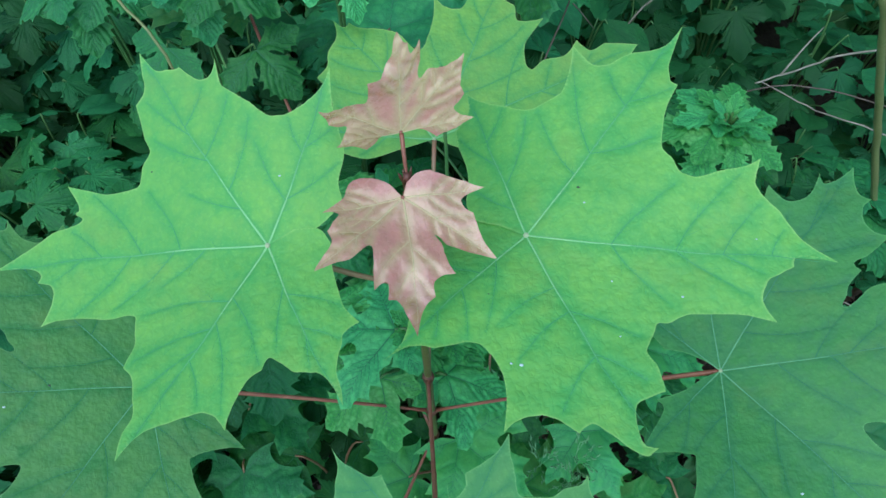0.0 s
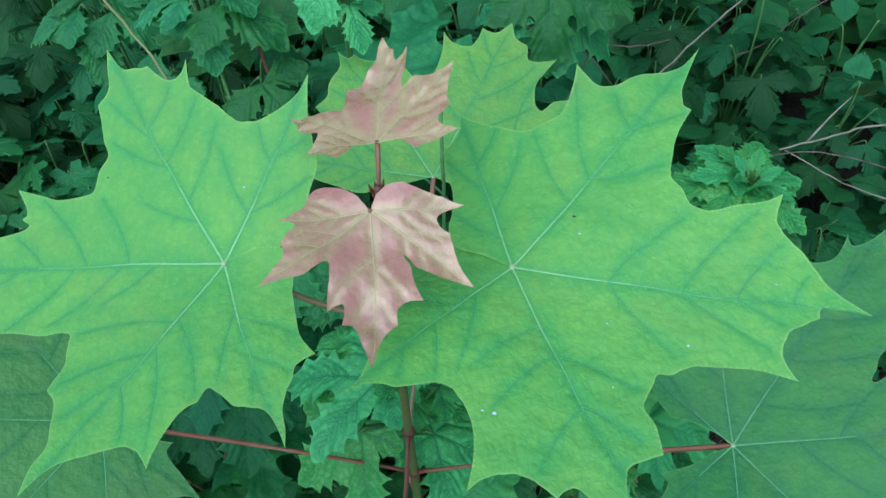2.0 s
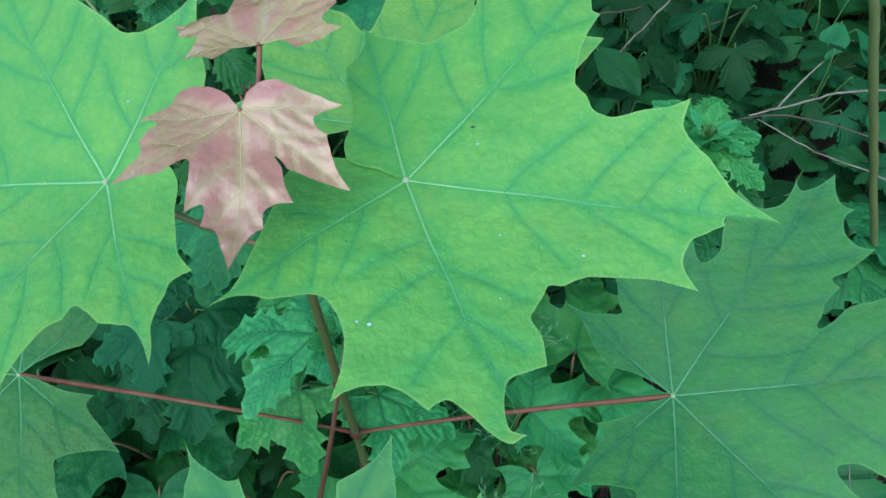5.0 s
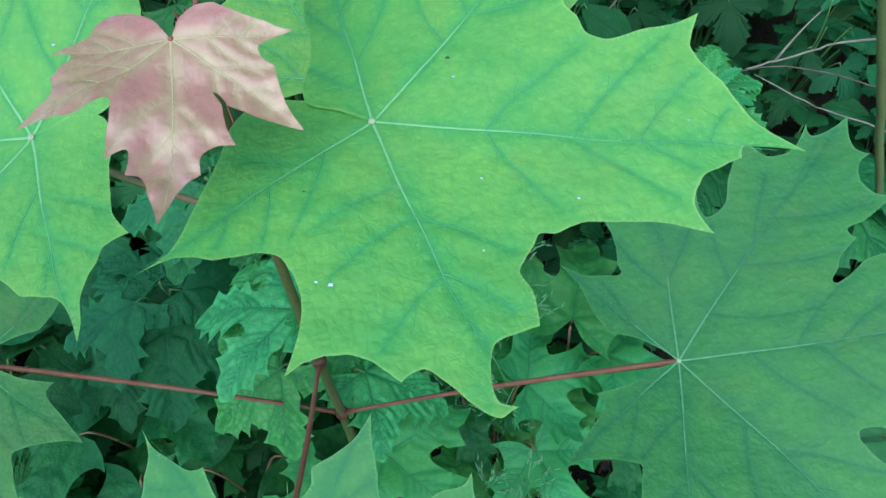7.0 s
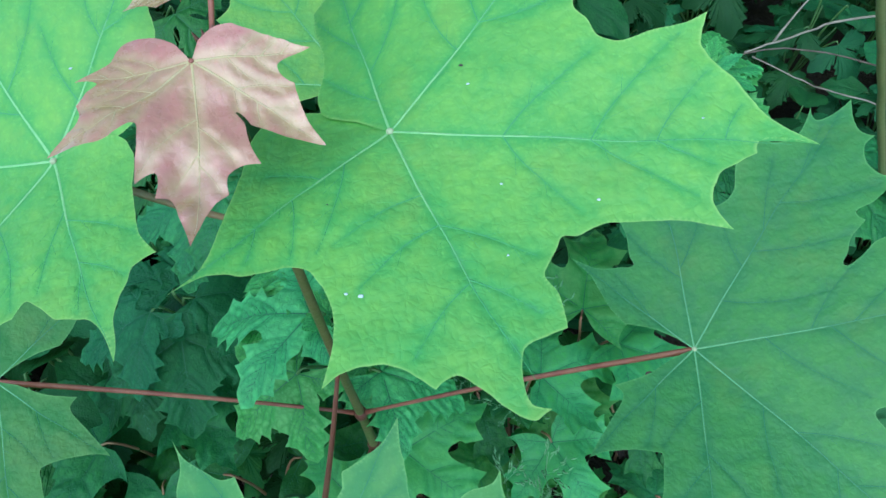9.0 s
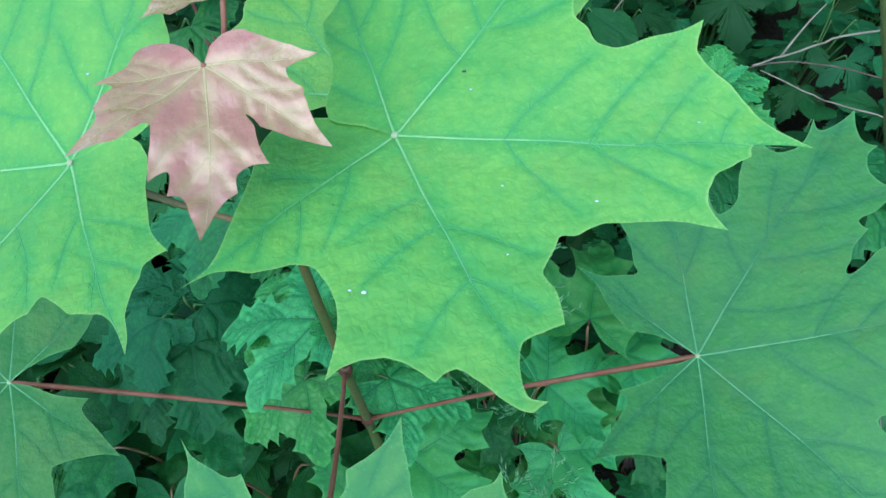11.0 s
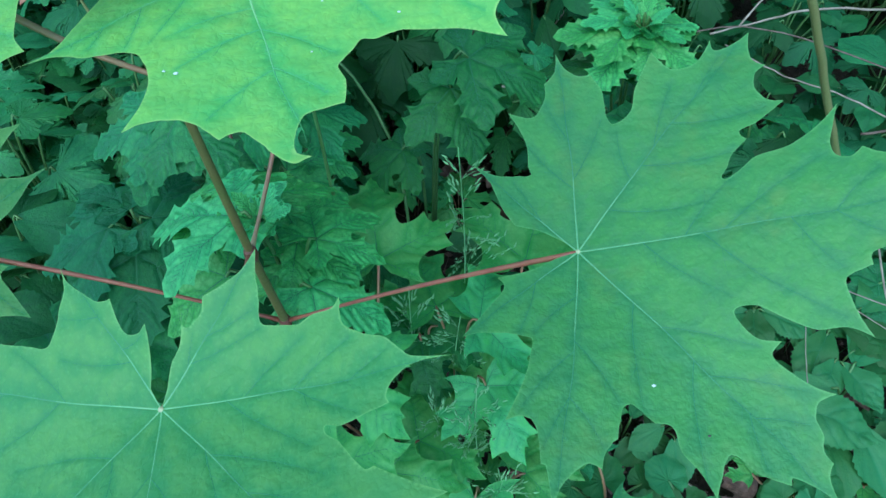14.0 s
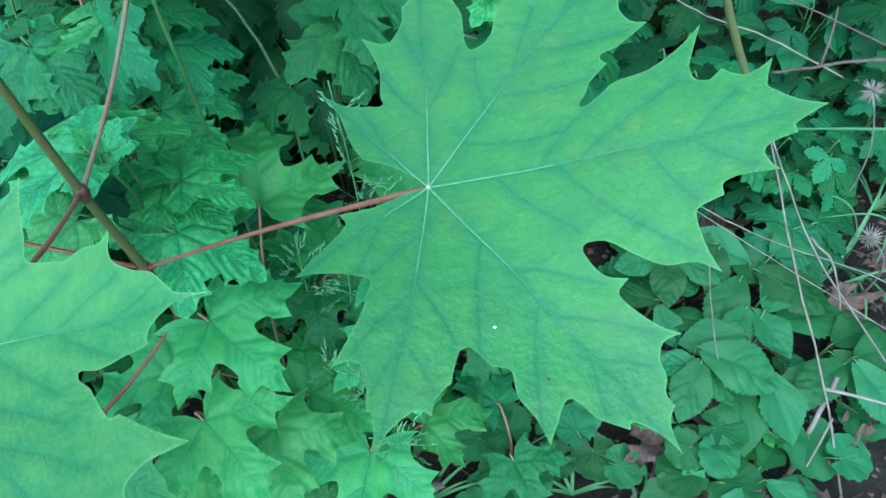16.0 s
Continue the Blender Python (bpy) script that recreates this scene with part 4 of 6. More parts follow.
for seed, (key, d) in enumerate(LEAVES.items()):
    mat, vein_mat, label = LOOKS[key]
    young = key.startswith("red")
    ob, height = blade("leaf", d["lobes"], mat, sapling, vein_mat, seat(d["at"], d["up"], d["ahead"]), rings=18, steps=7, cup=d["cup"], saddle=d["saddle"], lift=d.get("lift", ()),
                       ripple=0.0026 if young else 0.0014, quilt=0.0003 if young else 0.00014, seed=seed + 3, branches=3 if young or key == "back" else 4, spread=52 if young else 58, vein_width=0.00055 if young else 0.00020 if key.startswith("low") or key == "front" else 0.00029, grain=0.0006 if young else 0.0007,
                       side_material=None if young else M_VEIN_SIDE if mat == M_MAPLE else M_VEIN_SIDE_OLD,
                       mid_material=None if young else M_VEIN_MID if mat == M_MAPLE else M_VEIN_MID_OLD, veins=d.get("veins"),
                       label=label, worn=0.0003, halo=(0.0040 if young else 0.0008) * 0.08 / max(l[1] for l in d["lobes"]) * (0.4 if young else 1.0), tuck=0.0008 if key in ("right", "left") else 0.0, rim=0.3 if young else 0.7)
    BLADES[key] = (ob, height)
    joint, end = Vector(STEM[NODE[key]]), Vector(d["at"])
    out = (end - joint).normalized()
    start = joint + 0.0015 * out
    long = (end - joint).length
    sag = (0, 0, -0.06 * long) if key not in ("low_right", "low_left") else (0, 0, 0.02 * long)
    pts = bend(start, end - 0.0008 * Vector(d["up"]), sag, 14)
    bm = bmesh.new()
    bmesh.ops.create_icosphere(bm, subdivisions=2, radius=0.0005 if young else 0.0008)
    for w in bm.verts:
        w.co = Vector((w.co.x, w.co.y, w.co.z * 0.6 + height(Vector((0, 0))) + 0.0002))
    part("leaf_joint", bm, M_PETIOLE if young else M_JOINT, ob, "" if young else "pale knob where the veins meet")
    thick = 0.0006 if young else 0.00098
    stalk(ob, pts, [thick * (1.3 if i == 0 else 0.78 + 0.022 * i) for i in range(len(pts))], M_PETIOLE_PALE if key in ("back", "left", "right") else M_PETIOLE, "red leaf stalk")

# Bud scales between the two young leaves.
for k in range(6):
    a = k * 1.05
    out = Vector((math.cos(a), math.sin(a), 0))
    tip = Vector(STEM[6]) + 0.0022 * out + Vector((0, 0, 0.0035 + 0.001 * (k % 2)))
    bm = bmesh.new()
    add_tube(bm, [Vector(STEM[6]) + 0.0006 * out, Vector(STEM[6]).lerp(tip, 0.55) + 0.0004 * out, tip], [0.0004, 0.0005, 0.00008], 6)
    part("bud_scale", bm, M_NODE, sapling, "tiny red bud scale")

# Bird lime and specks on the leaves.
SPECKS = (("right", 0.0041, -0.0377, 0.0010, M_CHALK), ("right", 0.0016, -0.0377, 0.0007, M_CHALK), ("right", 0.0410, -0.0136, 0.0007, M_CHALK), ("right", 0.0235, -0.0111, 0.0006, M_CHALK), ("right", 0.0146, 0.0099, 0.0007, M_CHALK),
          ("right", 0.0266, -0.0260, 0.0005, M_CHALK), ("right", 0.0126, 0.0142, 0.0009, M_BLACK), ("right", -0.0068, -0.0196, 0.0004, M_BLACK), ("right", 0.0581, 0.0034, 0.0005, M_CHALK), ("low_right", 0.0336, -0.0646, 0.0010, M_BLACK),
          ("low_right", 0.0195, -0.0489, 0.0013, M_CHALK), ("left", 0.0335, -0.0283, 0.0006, M_BLACK), ("left", -0.0065, -0.0185, 0.0009, M_CHALK), ("low_left", 0.052, 0.003, 0.0012, M_CHALK), ("low_left", 0.036, -0.004, 0.0012, M_BLACK))
for key, x, y, r, mat in SPECKS:
    ob, height = BLADES[key]
    bm = bmesh.new()
    bmesh.ops.create_icosphere(bm, subdivisions=2, radius=0.34 * r)
    rng = random.Random(x)
    for w in bm.verts:
        w.co *= rng.uniform(0.75, 1.2)
        w.co.x *= 1.5
        w.co.z *= 0.35
        w.co += Vector((x, y, height(Vector((x, y)), 0.004) + 0.0002))
    part("speck", bm, mat, ob, "white bird lime" if mat == M_CHALK else "dark speck")


# ---- leaves of the undergrowth, each cut once and shared ----
def serrate(angle, length, width, teeth, depth, belly=0.45, sinus=None, begin=0.30):
    """A lobe with a belly and forward-pointing teeth."""
    def edge(side):
        out = []
        for k in range(teeth):
            for a, cut in ((k + 0.12, depth), (k + 0.80, 0.0)):
                f = begin + (0.96 - begin) * a / teeth
                w = width * math.sin(math.pi * min(1.0, (f / 0.98)) ** (math.log(0.5) / math.log(belly))) ** 0.8
                out.append((f, side * max(0.01, w * (1 - cut))))
        return out
    return (angle, length, tuple(edge(-1)), tuple(reversed(edge(1))), sinus)


def avens_lobes(rng, s=1.0):
    """A broad leaf of three shallow lobes with rounded teeth."""
    j = lambda: rng.uniform(0.92, 1.08)
    w = rng.uniform(0.31, 0.36)
    return [serrate(-124, 0.50 * s * j(), 0.36, 2, 0.30, 0.6, (-93, 0.36 * s), 0.45), serrate(-60, 0.84 * s * j(), w, 3, 0.40, 0.60, (-30, 0.43 * s * j()), 0.46),
            serrate(0, s, w, 4, 0.36, 0.60, (30, 0.43 * s * j()), 0.42), serrate(60, 0.84 * s * j(), w, 3, 0.40, 0.60, (93, 0.36 * s), 0.46), serrate(124, 0.50 * s * j(), 0.36, 2, 0.30, 0.6, None, 0.45)]


def three_lobes(rng, s=1.0):
    """A leaf cut nearly to its base into three toothed leaflets."""
    j = lambda: rng.uniform(0.9, 1.1)
    return [serrate(-78, 0.80 * s * j(), 0.37, 4, 0.28, 0.58, (-38, 0.2 * s)), serrate(0, s, 0.38, 5, 0.26, 0.58, (38, 0.2 * s)), serrate(78, 0.80 * s * j(), 0.37, 4, 0.28, 0.58)]


def oval_lobes(rng, s=1.0, width=0.33, teeth=8, depth=0.09):
    return [(-150, 0.10 * s, (), (), (-90, 0.13 * s)), serrate(0, s, width, teeth, depth, 0.45, (90, 0.13 * s)), (150, 0.10 * s, (), (), None)]


def round_lobes(rng, s=1.0):
    out = []
    for k in range(13):
        a = -156 + 26 * k
        length = s * (0.80 + 0.20 * math.cos(radians(a))) * rng.uniform(0.97, 1.03)
        out.append((a, length, ((0.97, -0.13, 1),), ((0.97, 0.13, 1),), (a + 13, length * 0.965) if k < 12 else None))
    return out


def maple_lobes(rng, s=1.0):
    j = lambda: rng.uniform(0.92, 1.08)
    left, right = ((0.54, -0.20), (0.58, -0.25), (0.76, -0.31), (0.76, -0.13), (0.84, -0.11)), ((0.82, 0.07), (0.84, 0.12), (0.74, 0.14), (0.75, 0.30), (0.58, 0.23))
    return [(-126, 0.52 * s * j(), ((0.35, -0.14, 1), (0.66, -0.12)), ((0.8, 0.06),), (-97, 0.40 * s)), (-65, 0.88 * s * j(), left, right, (-33, 0.42 * s)),
            (0, s * j(), left, right, (33, 0.42 * s)), (65, 0.88 * s * j(), left, right, (97, 0.40 * s)), (126, 0.52 * s * j(), ((0.8, -0.06),), ((0.66, 0.12), (0.35, 0.14, 1)), None)]


def pool(kind, material, count, cut, vein=None, **how):
    """A few blades of one kind, kept as meshes to be shared."""
    made = []
    for k in range(count):
        rng = random.Random(kind + str(k))
        ob, _ = blade("leaf", cut(rng, 0.05), material, None, vein, seed=hash_of(kind) + k, vein_inside=vein is not None, **how)
        made.append(ob.data)
        bpy.data.objects.remove(ob)
    return made


def hash_of(text):
    return sum(ord(c) * (i + 1) for i, c in enumerate(text))


HERB = dict(rings=6, steps=2, branches=3, quilt=0.0003, ripple=0.0035, rim=0.2, halo=0.0022)
FINE = dict(grain=0.0011, rings=10, steps=2, branches=5, quilt=0.0011, ripple=0.0035, rim=0.25, halo=0.0015, vein_width=0.0006, spread=50)
AVENS = pool("avens", M_AVENS, 6, avens_lobes, M_AVENS_VEIN, cup=-0.05, droop=0.25, **FINE)
AVENS_FLAT = pool("flat", M_AVENS, 4, avens_lobes, M_AVENS_VEIN, cup=-0.03, droop=0.08, **dict(FINE, ripple=0.002, quilt=0.0006))
# Further copies of the same cuts, dimmed or shaded by colour alone.
AVENS_DIMMED = pool("soft", M_AVENS_DIM, 4, avens_lobes, M_AVENS_VEIN, cup=-0.05, droop=0.25, **FINE)
AVENS_SHADED = pool("dark", M_DEEP, 3, avens_lobes, M_AVENS_VEIN, cup=-0.05, droop=0.25, **FINE)
THREE_FINE = pool("pointed", M_AVENS, 5, three_lobes, M_AVENS_VEIN, cup=-0.05, droop=0.2, **FINE)
THREE_DIMMED = pool("pointed", M_AVENS_DIM, 4, three_lobes, M_AVENS_VEIN, cup=-0.05, droop=0.2, **FINE)
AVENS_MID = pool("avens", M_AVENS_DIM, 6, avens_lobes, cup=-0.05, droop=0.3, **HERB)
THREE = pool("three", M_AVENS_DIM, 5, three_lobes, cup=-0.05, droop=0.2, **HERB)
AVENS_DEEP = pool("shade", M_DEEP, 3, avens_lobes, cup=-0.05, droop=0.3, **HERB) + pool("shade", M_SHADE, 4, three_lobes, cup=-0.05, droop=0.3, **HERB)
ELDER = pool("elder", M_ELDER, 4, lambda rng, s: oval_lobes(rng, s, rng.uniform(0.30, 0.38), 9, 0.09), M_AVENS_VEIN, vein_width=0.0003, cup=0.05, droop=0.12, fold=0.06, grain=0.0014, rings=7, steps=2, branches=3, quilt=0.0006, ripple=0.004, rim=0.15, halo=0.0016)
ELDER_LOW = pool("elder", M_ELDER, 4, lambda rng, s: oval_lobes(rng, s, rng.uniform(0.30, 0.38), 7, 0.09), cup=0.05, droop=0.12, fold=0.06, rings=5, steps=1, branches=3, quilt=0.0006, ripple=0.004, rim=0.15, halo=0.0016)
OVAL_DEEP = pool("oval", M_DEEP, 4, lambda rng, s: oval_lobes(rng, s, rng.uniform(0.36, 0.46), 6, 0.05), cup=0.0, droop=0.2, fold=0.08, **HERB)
ROUND = pool("round", M_ELDER, 3, round_lobes, cup=0.08, rings=6, steps=1, branches=1, quilt=0.001, ripple=0.005, rim=0.1)
SEEDLING = pool("seedling", M_SEEDLING, 5, maple_lobes, M_AVENS_VEIN, grain=0.0014, cup=0.05, droop=0.15, rings=12, steps=4, branches=4, quilt=0.0008, ripple=0.005, rim=0.35, halo=0.002, vein_width=0.0004)
# Seedling leaves in the dimmed avens colour, which stands in for shade.
SEEDLING_DIMMED = pool("shaded seedling", M_AVENS_DIM, 3, maple_lobes, M_AVENS_VEIN, grain=0.0017, cup=0.05, droop=0.15, steps=3, branches=4, quilt=0.0008, ripple=0.005, rim=0.3, halo=0.002, vein_width=0.0004)
SEEDLING_LOW = pool("seedling", M_SEEDLING, 4, maple_lobes, cup=0.05, droop=0.15, rings=7, steps=2, branches=3, quilt=0.0008, ripple=0.005, rim=0.35, halo=0.002)
DEAD = pool("dead", M_DEAD, 3, maple_lobes, cup=0.5, saddle=(0.3, 0.25), rings=7, steps=2, branches=3, quilt=0.001, ripple=0.03, rim=0.0)


def herb(name, label, category, group, leaves, base, material=M_HERB, thick=0.0009, at=None):
    """A herb: stalks from its base, a leaf at the end of each. leaves: (mesh, place, yaw, pitch, roll, length), from the plant's own origin."""
    plant = thing(name, label, category, group, at=at)
    bm = bmesh.new()
    apart = at is not None
    for mesh, place, yaw, pitch, roll, length in leaves:
        place = Vector(place)
        back = Vector((math.cos(radians(yaw)), math.sin(radians(yaw)), 0))
        foot = Vector(base) + 0.003 * back
        rise = Vector((foot.x * 0.55 + place.x * 0.45, foot.y * 0.55 + place.y * 0.45, foot.z * 0.3 + place.z * 0.7)) - 0.004 * back
        path = glide([foot, rise, place - back * 0.12 * length, place], 3)
        add_tube(bm, path, taper(len(path), thick * 1.3, thick * 0.7), 5 if at is not None else 4)
        if apart:
            part("leaf_stalk", bm, material, plant)
            bm = bmesh.new()
        ob = new("leaf", mesh)
        ob.parent = plant
        ob.matrix_basis = pose(*place, 0, 0, yaw) @ pose(0, 0, 0, 0, -pitch, 0) @ pose(0, 0, 0, roll, 0, 0) @ Matrix.Scale(length / 0.05, 4)
    if apart:
        bm.free()
    else:
        tagged(part("stalk", bm, material, plant), kind="stuff")
    return plant


def herb_leaves(rng, meshes, count, height, spread, size, low=0.45, pitch=(-35, 8)):
    out, turn = [], rng.uniform(0, 360)
    for k in range(count):
        turn += 137.5 + rng.uniform(-20, 20)
        f = (k + 0.5) / count
        r = spread * (1.05 - 0.75 * f) * rng.uniform(0.75, 1.2)
        z = height * (low + (1 - low) * f) * rng.uniform(0.92, 1.06)
        out.append((rng.choice(meshes), (r * math.cos(radians(turn)), r * math.sin(radians(turn)), z), turn + rng.uniform(-25, 25), rng.uniform(*pitch), rng.uniform(-18, 18), size * rng.uniform(0.75, 1.2)))
    return out


# ---- herbs whose place and leaves can be made out one by one ----
def named_avens(label, apex, foot, leaves, bud=True, meshes=AVENS, group="wood avens close to the sapling"):
    """leaves: yaw, length, pitch, distance of the blade's base from the apex, drop."""
    rng = random.Random(label)
    rows = [(rng.choice(meshes), (r * math.cos(radians(yaw)), r * math.sin(radians(yaw)), apex[2] - drop), yaw, pitch, rng.uniform(-12, 12), length) for yaw, length, pitch, r, drop in leaves]
    plant = herb("wood_avens", label, "wild herb", group, rows, (foot[0] - apex[0], foot[1] - apex[1], 0), at=pose(apex[0], apex[1], 0))
    if bud:
        for k in range(5):
            ob = new("young_leaf", meshes[k % len(meshes)])
            ob.parent = plant
            ob.matrix_basis = pose(0.003 * math.cos(k * 1.3), 0.003 * math.sin(k * 1.3), apex[2] - 0.004, 0, 0, k * 74) @ pose(0, 0, 0, 0, -48, 0) @ Matrix.Scale(0.26, 4)
    return plant


named_avens("wood avens with a rosette of toothed leaves round a bud", (0.150, 0.254, 0.258), (0.17, 0.28, 0),
            [(178, 0.036, -6, 0.006, 0.008), (128, 0.030, -4, 0.006, 0.006), (72, 0.028, -4, 0.005, 0.005), (15, 0.025, -6, 0.005, 0.006), (-42, 0.030, -8, 0.006, 0.009), (232, 0.034, -10, 0.008, 0.012)], meshes=AVENS_FLAT)
named_avens("wood avens with crinkled toothed leaves beside the maple stem", (-0.012, 0.140, 0.245), (-0.02, 0.17, 0),
            [(172, 0.050, -12, 0.010, 0.004), (215, 0.040, -22, 0.022, 0.030), (100, 0.042, -20, 0.016, 0.010), (140, 0.038, -15, 0.02, 0.012), (-12, 0.042, -14, 0.014, 0.052), (48, 0.040, -10, 0.022, 0.040)], meshes=AVENS[:3] + THREE_FINE[:2])
named_avens("wood avens with long crinkled drooping leaves", (-0.022, 0.212, 0.245), (-0.03, 0.25, 0), [(-120, 0.040, -55, 0.006, 0.0), (20, 0.034, -12, 0.012, 0.02), (150, 0.036, -10, 0.01, 0.006), (70, 0.034, -6, 0.012, 0.01)], meshes=AVENS_DIMMED + THREE_FINE[:1], bud=False)
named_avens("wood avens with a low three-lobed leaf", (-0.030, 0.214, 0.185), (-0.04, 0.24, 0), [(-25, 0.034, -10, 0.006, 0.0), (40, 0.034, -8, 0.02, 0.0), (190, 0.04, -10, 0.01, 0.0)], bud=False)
named_avens("wood avens with bright toothed leaves behind the stem", (-0.075, 0.215, 0.225), (-0.08, 0.24, 0), [(-40, 0.042, -10, 0.006, 0.0), (60, 0.036, -6, 0.008, 0.0), (200, 0.04, -10, 0.008, 0.004), (-110, 0.04, -20, 0.008, 0.004)], meshes=AVENS_DIMMED, bud=False)
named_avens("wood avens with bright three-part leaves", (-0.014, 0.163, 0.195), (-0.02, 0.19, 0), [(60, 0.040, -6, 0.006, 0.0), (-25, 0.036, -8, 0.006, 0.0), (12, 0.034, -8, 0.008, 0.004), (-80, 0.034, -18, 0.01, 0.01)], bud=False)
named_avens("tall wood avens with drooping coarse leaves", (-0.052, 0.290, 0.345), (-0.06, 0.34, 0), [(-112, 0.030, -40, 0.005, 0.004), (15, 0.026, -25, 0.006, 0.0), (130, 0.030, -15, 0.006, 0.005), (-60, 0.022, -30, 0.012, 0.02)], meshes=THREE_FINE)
# Dark through the dimmed leaf colour, which stands in for shade.
named_avens("wood avens with dark drooping leaves", (0.055, 0.415, 0.250), (0.06, 0.44, 0), [(-85, 0.055, -40, 0.008, 0.0), (180, 0.045, -25, 0.01, 0.01), (-20, 0.048, -28, 0.012, 0.02), (90, 0.04, -10, 0.01, 0.01)], bud=False, meshes=AVENS_DIMMED)
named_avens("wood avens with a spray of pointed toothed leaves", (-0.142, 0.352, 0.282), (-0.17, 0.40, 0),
            [(190, 0.040, -15, 0.010, 0.010), (-75, 0.034, -30, 0.010, 0.016), (-22, 0.044, -16, 0.012, 0.010), (35, 0.042, -8, 0.010, 0.006), (105, 0.036, -2, 0.008, 0.004), (235, 0.034, -30, 0.035, 0.045), (-40, 0.038, -22, 0.040, 0.050), (150, 0.034, -10, 0.012, 0.01)], meshes=THREE_DIMMED)
named_avens("wood avens with pale toothed leaves", (-0.235, 0.395, 0.235), (-0.24, 0.42, 0), [(200, 0.042, -15, 0.010, 0.010), (-75, 0.038, -25, 0.010, 0.016), (-15, 0.042, -16, 0.012, 0.010), (60, 0.038, -8, 0.010, 0.006), (130, 0.036, -5, 0.010, 0.006)], meshes=THREE_DIMMED, bud=False)
named_avens("wood avens with dark veined leaves", (0.052, 0.262, 0.225), (0.04, 0.30, 0), [(-12, 0.050, -8, 0.016, 0.0), (-60, 0.042, -28, 0.015, 0.012), (-130, 0.036, -20, 0.03, 0.05)], bud=False, meshes=AVENS_DIMMED)
named_avens("wood avens leaning beside the twigs", (0.150, 0.268, 0.215), (0.16, 0.29, 0), [(90, 0.045, 0, 0.008, 0.0), (150, 0.042, -12, 0.012, 0.01), (30, 0.046, -6, 0.01, 0.004), (-40, 0.04, -20, 0.02, 0.02), (-120, 0.042, -22, 0.02, 0.02)], meshes=AVENS_DIMMED)
# The maple leaves' shade is put into this plant's leaf colour.
named_avens("shaded wood avens under the maple leaves", (-0.105, 0.185, 0.170), (-0.10, 0.20, 0), [(200, 0.05, -15, 0.012, 0.0), (-80, 0.05, -20, 0.014, 0.01), (20, 0.05, -15, 0.01, 0.0), (100, 0.045, -10, 0.01, 0.0), (-140, 0.045, -20, 0.03, 0.03)], meshes=AVENS_SHADED, bud=False)
named_avens("wood avens with lobed leaves in the open gap", (0.285, 0.300, 0.120), (0.29, 0.31, 0), [(200, 0.045, -10, 0.012, 0.0), (-60, 0.05, -15, 0.012, 0.01), (20, 0.045, -15, 0.01, 0.0), (100, 0.045, -10, 0.01, 0.0)], bud=False, meshes=AVENS_DIMMED)
named_avens("low wood avens with lobed leaves beside dry stems", (0.378, 0.315, 0.066), (0.38, 0.33, 0), [(-62, 0.032, -6, 0.008, 0.0), (-100, 0.034, -8, 0.016, 0.006), (-128, 0.046, -8, 0.014, 0.004), (40, 0.04, -6, 0.01, 0.0), (150, 0.036, -8, 0.01, 0.004)], bud=False, meshes=AVENS_SHADED)
named_avens("low wood avens near the dry seed heads", (0.352, 0.246, 0.056), (0.36, 0.25, 0), [(-158, 0.042, -6, 0.008, 0.0), (-85, 0.036, -10, 0.01, 0.004), (15, 0.034, -8, 0.01, 0.0)], bud=False, meshes=AVENS_SHADED)


def seedling(label, foot, leaves, meshes=SEEDLING):
    """A small maple seedling. leaves: place of the leaf's joint, yaw, pitch, length."""
    rng = random.Random(label)
    rows = [(rng.choice(meshes), (p[0] - foot[0], p[1] - foot[1], p[2]), yaw, pitch, rng.uniform(-8, 8), length) for p, yaw, pitch, length in leaves]
    return herb("maple_seedling", label, "seedling", "maple seedlings under the sapling", rows, (0, 0, 0), M_PETIOLE_PALE, 0.0008, pose(*foot))


seedling("maple seedling with pointed lobed leaves", (0.025, 0.125, 0), [((0.026, 0.173, 0.165), 100, 2, 0.055), ((0.009, 0.116, 0.150), -35, -10, 0.050), ((-0.02, 0.105, 0.11), 200, -10, 0.045)])
seedling("maple seedling with fresh drooping leaves", (0.030, 0.085, 0), [((0.010, 0.075, 0.130), -45, -12, 0.048), ((0.037, 0.082, 0.105), -70, -12, 0.046), ((0.05, 0.105, 0.09), 40, -8, 0.05)])
seedling("low maple seedling with a yellowish green leaf", (0.085, 0.090, 0), [((0.082, 0.081, 0.070), -100, -6, 0.055), ((0.11, 0.10, 0.06), 20, -8, 0.04)])
seedling("maple seedling among dead leaves", (0.165, 0.090, 0), [((0.160, 0.085, 0.050), -60, -5, 0.036), ((0.15, 0.12, 0.045), 140, -8, 0.034)], meshes=SEEDLING_DIMMED)
seedling("small maple seedling on bare soil", (0.268, 0.108, 0), [((0.270, 0.102, 0.034), -105, -4, 0.024), ((0.25, 0.118, 0.03), 120, -4, 0.020)])
seedling("tiny yellow-green maple seedling in litter", (0.318, 0.118, 0), [((0.319, 0.116, 0.022), -112, -6, 0.015), ((0.312, 0.107, 0.016), 200, -5, 0.017), ((0.324, 0.120, 0.018), 40, -5, 0.012)])
seedling("taller maple seedling behind the sapling", (-0.03, 0.40, 0), [((-0.035, 0.372, 0.205), 82, 0, 0.078), ((-0.06, 0.41, 0.17), 170, -8, 0.06)], meshes=SEEDLING_DIMMED)
seedling("maple seedling below the low maple leaf", (0.11, 0.20, 0), [((0.104, 0.198, 0.132), 75, -3, 0.062), ((0.125, 0.185, 0.115), -20, -6, 0.05), ((0.095, 0.175, 0.10), -120, -8, 0.048)])
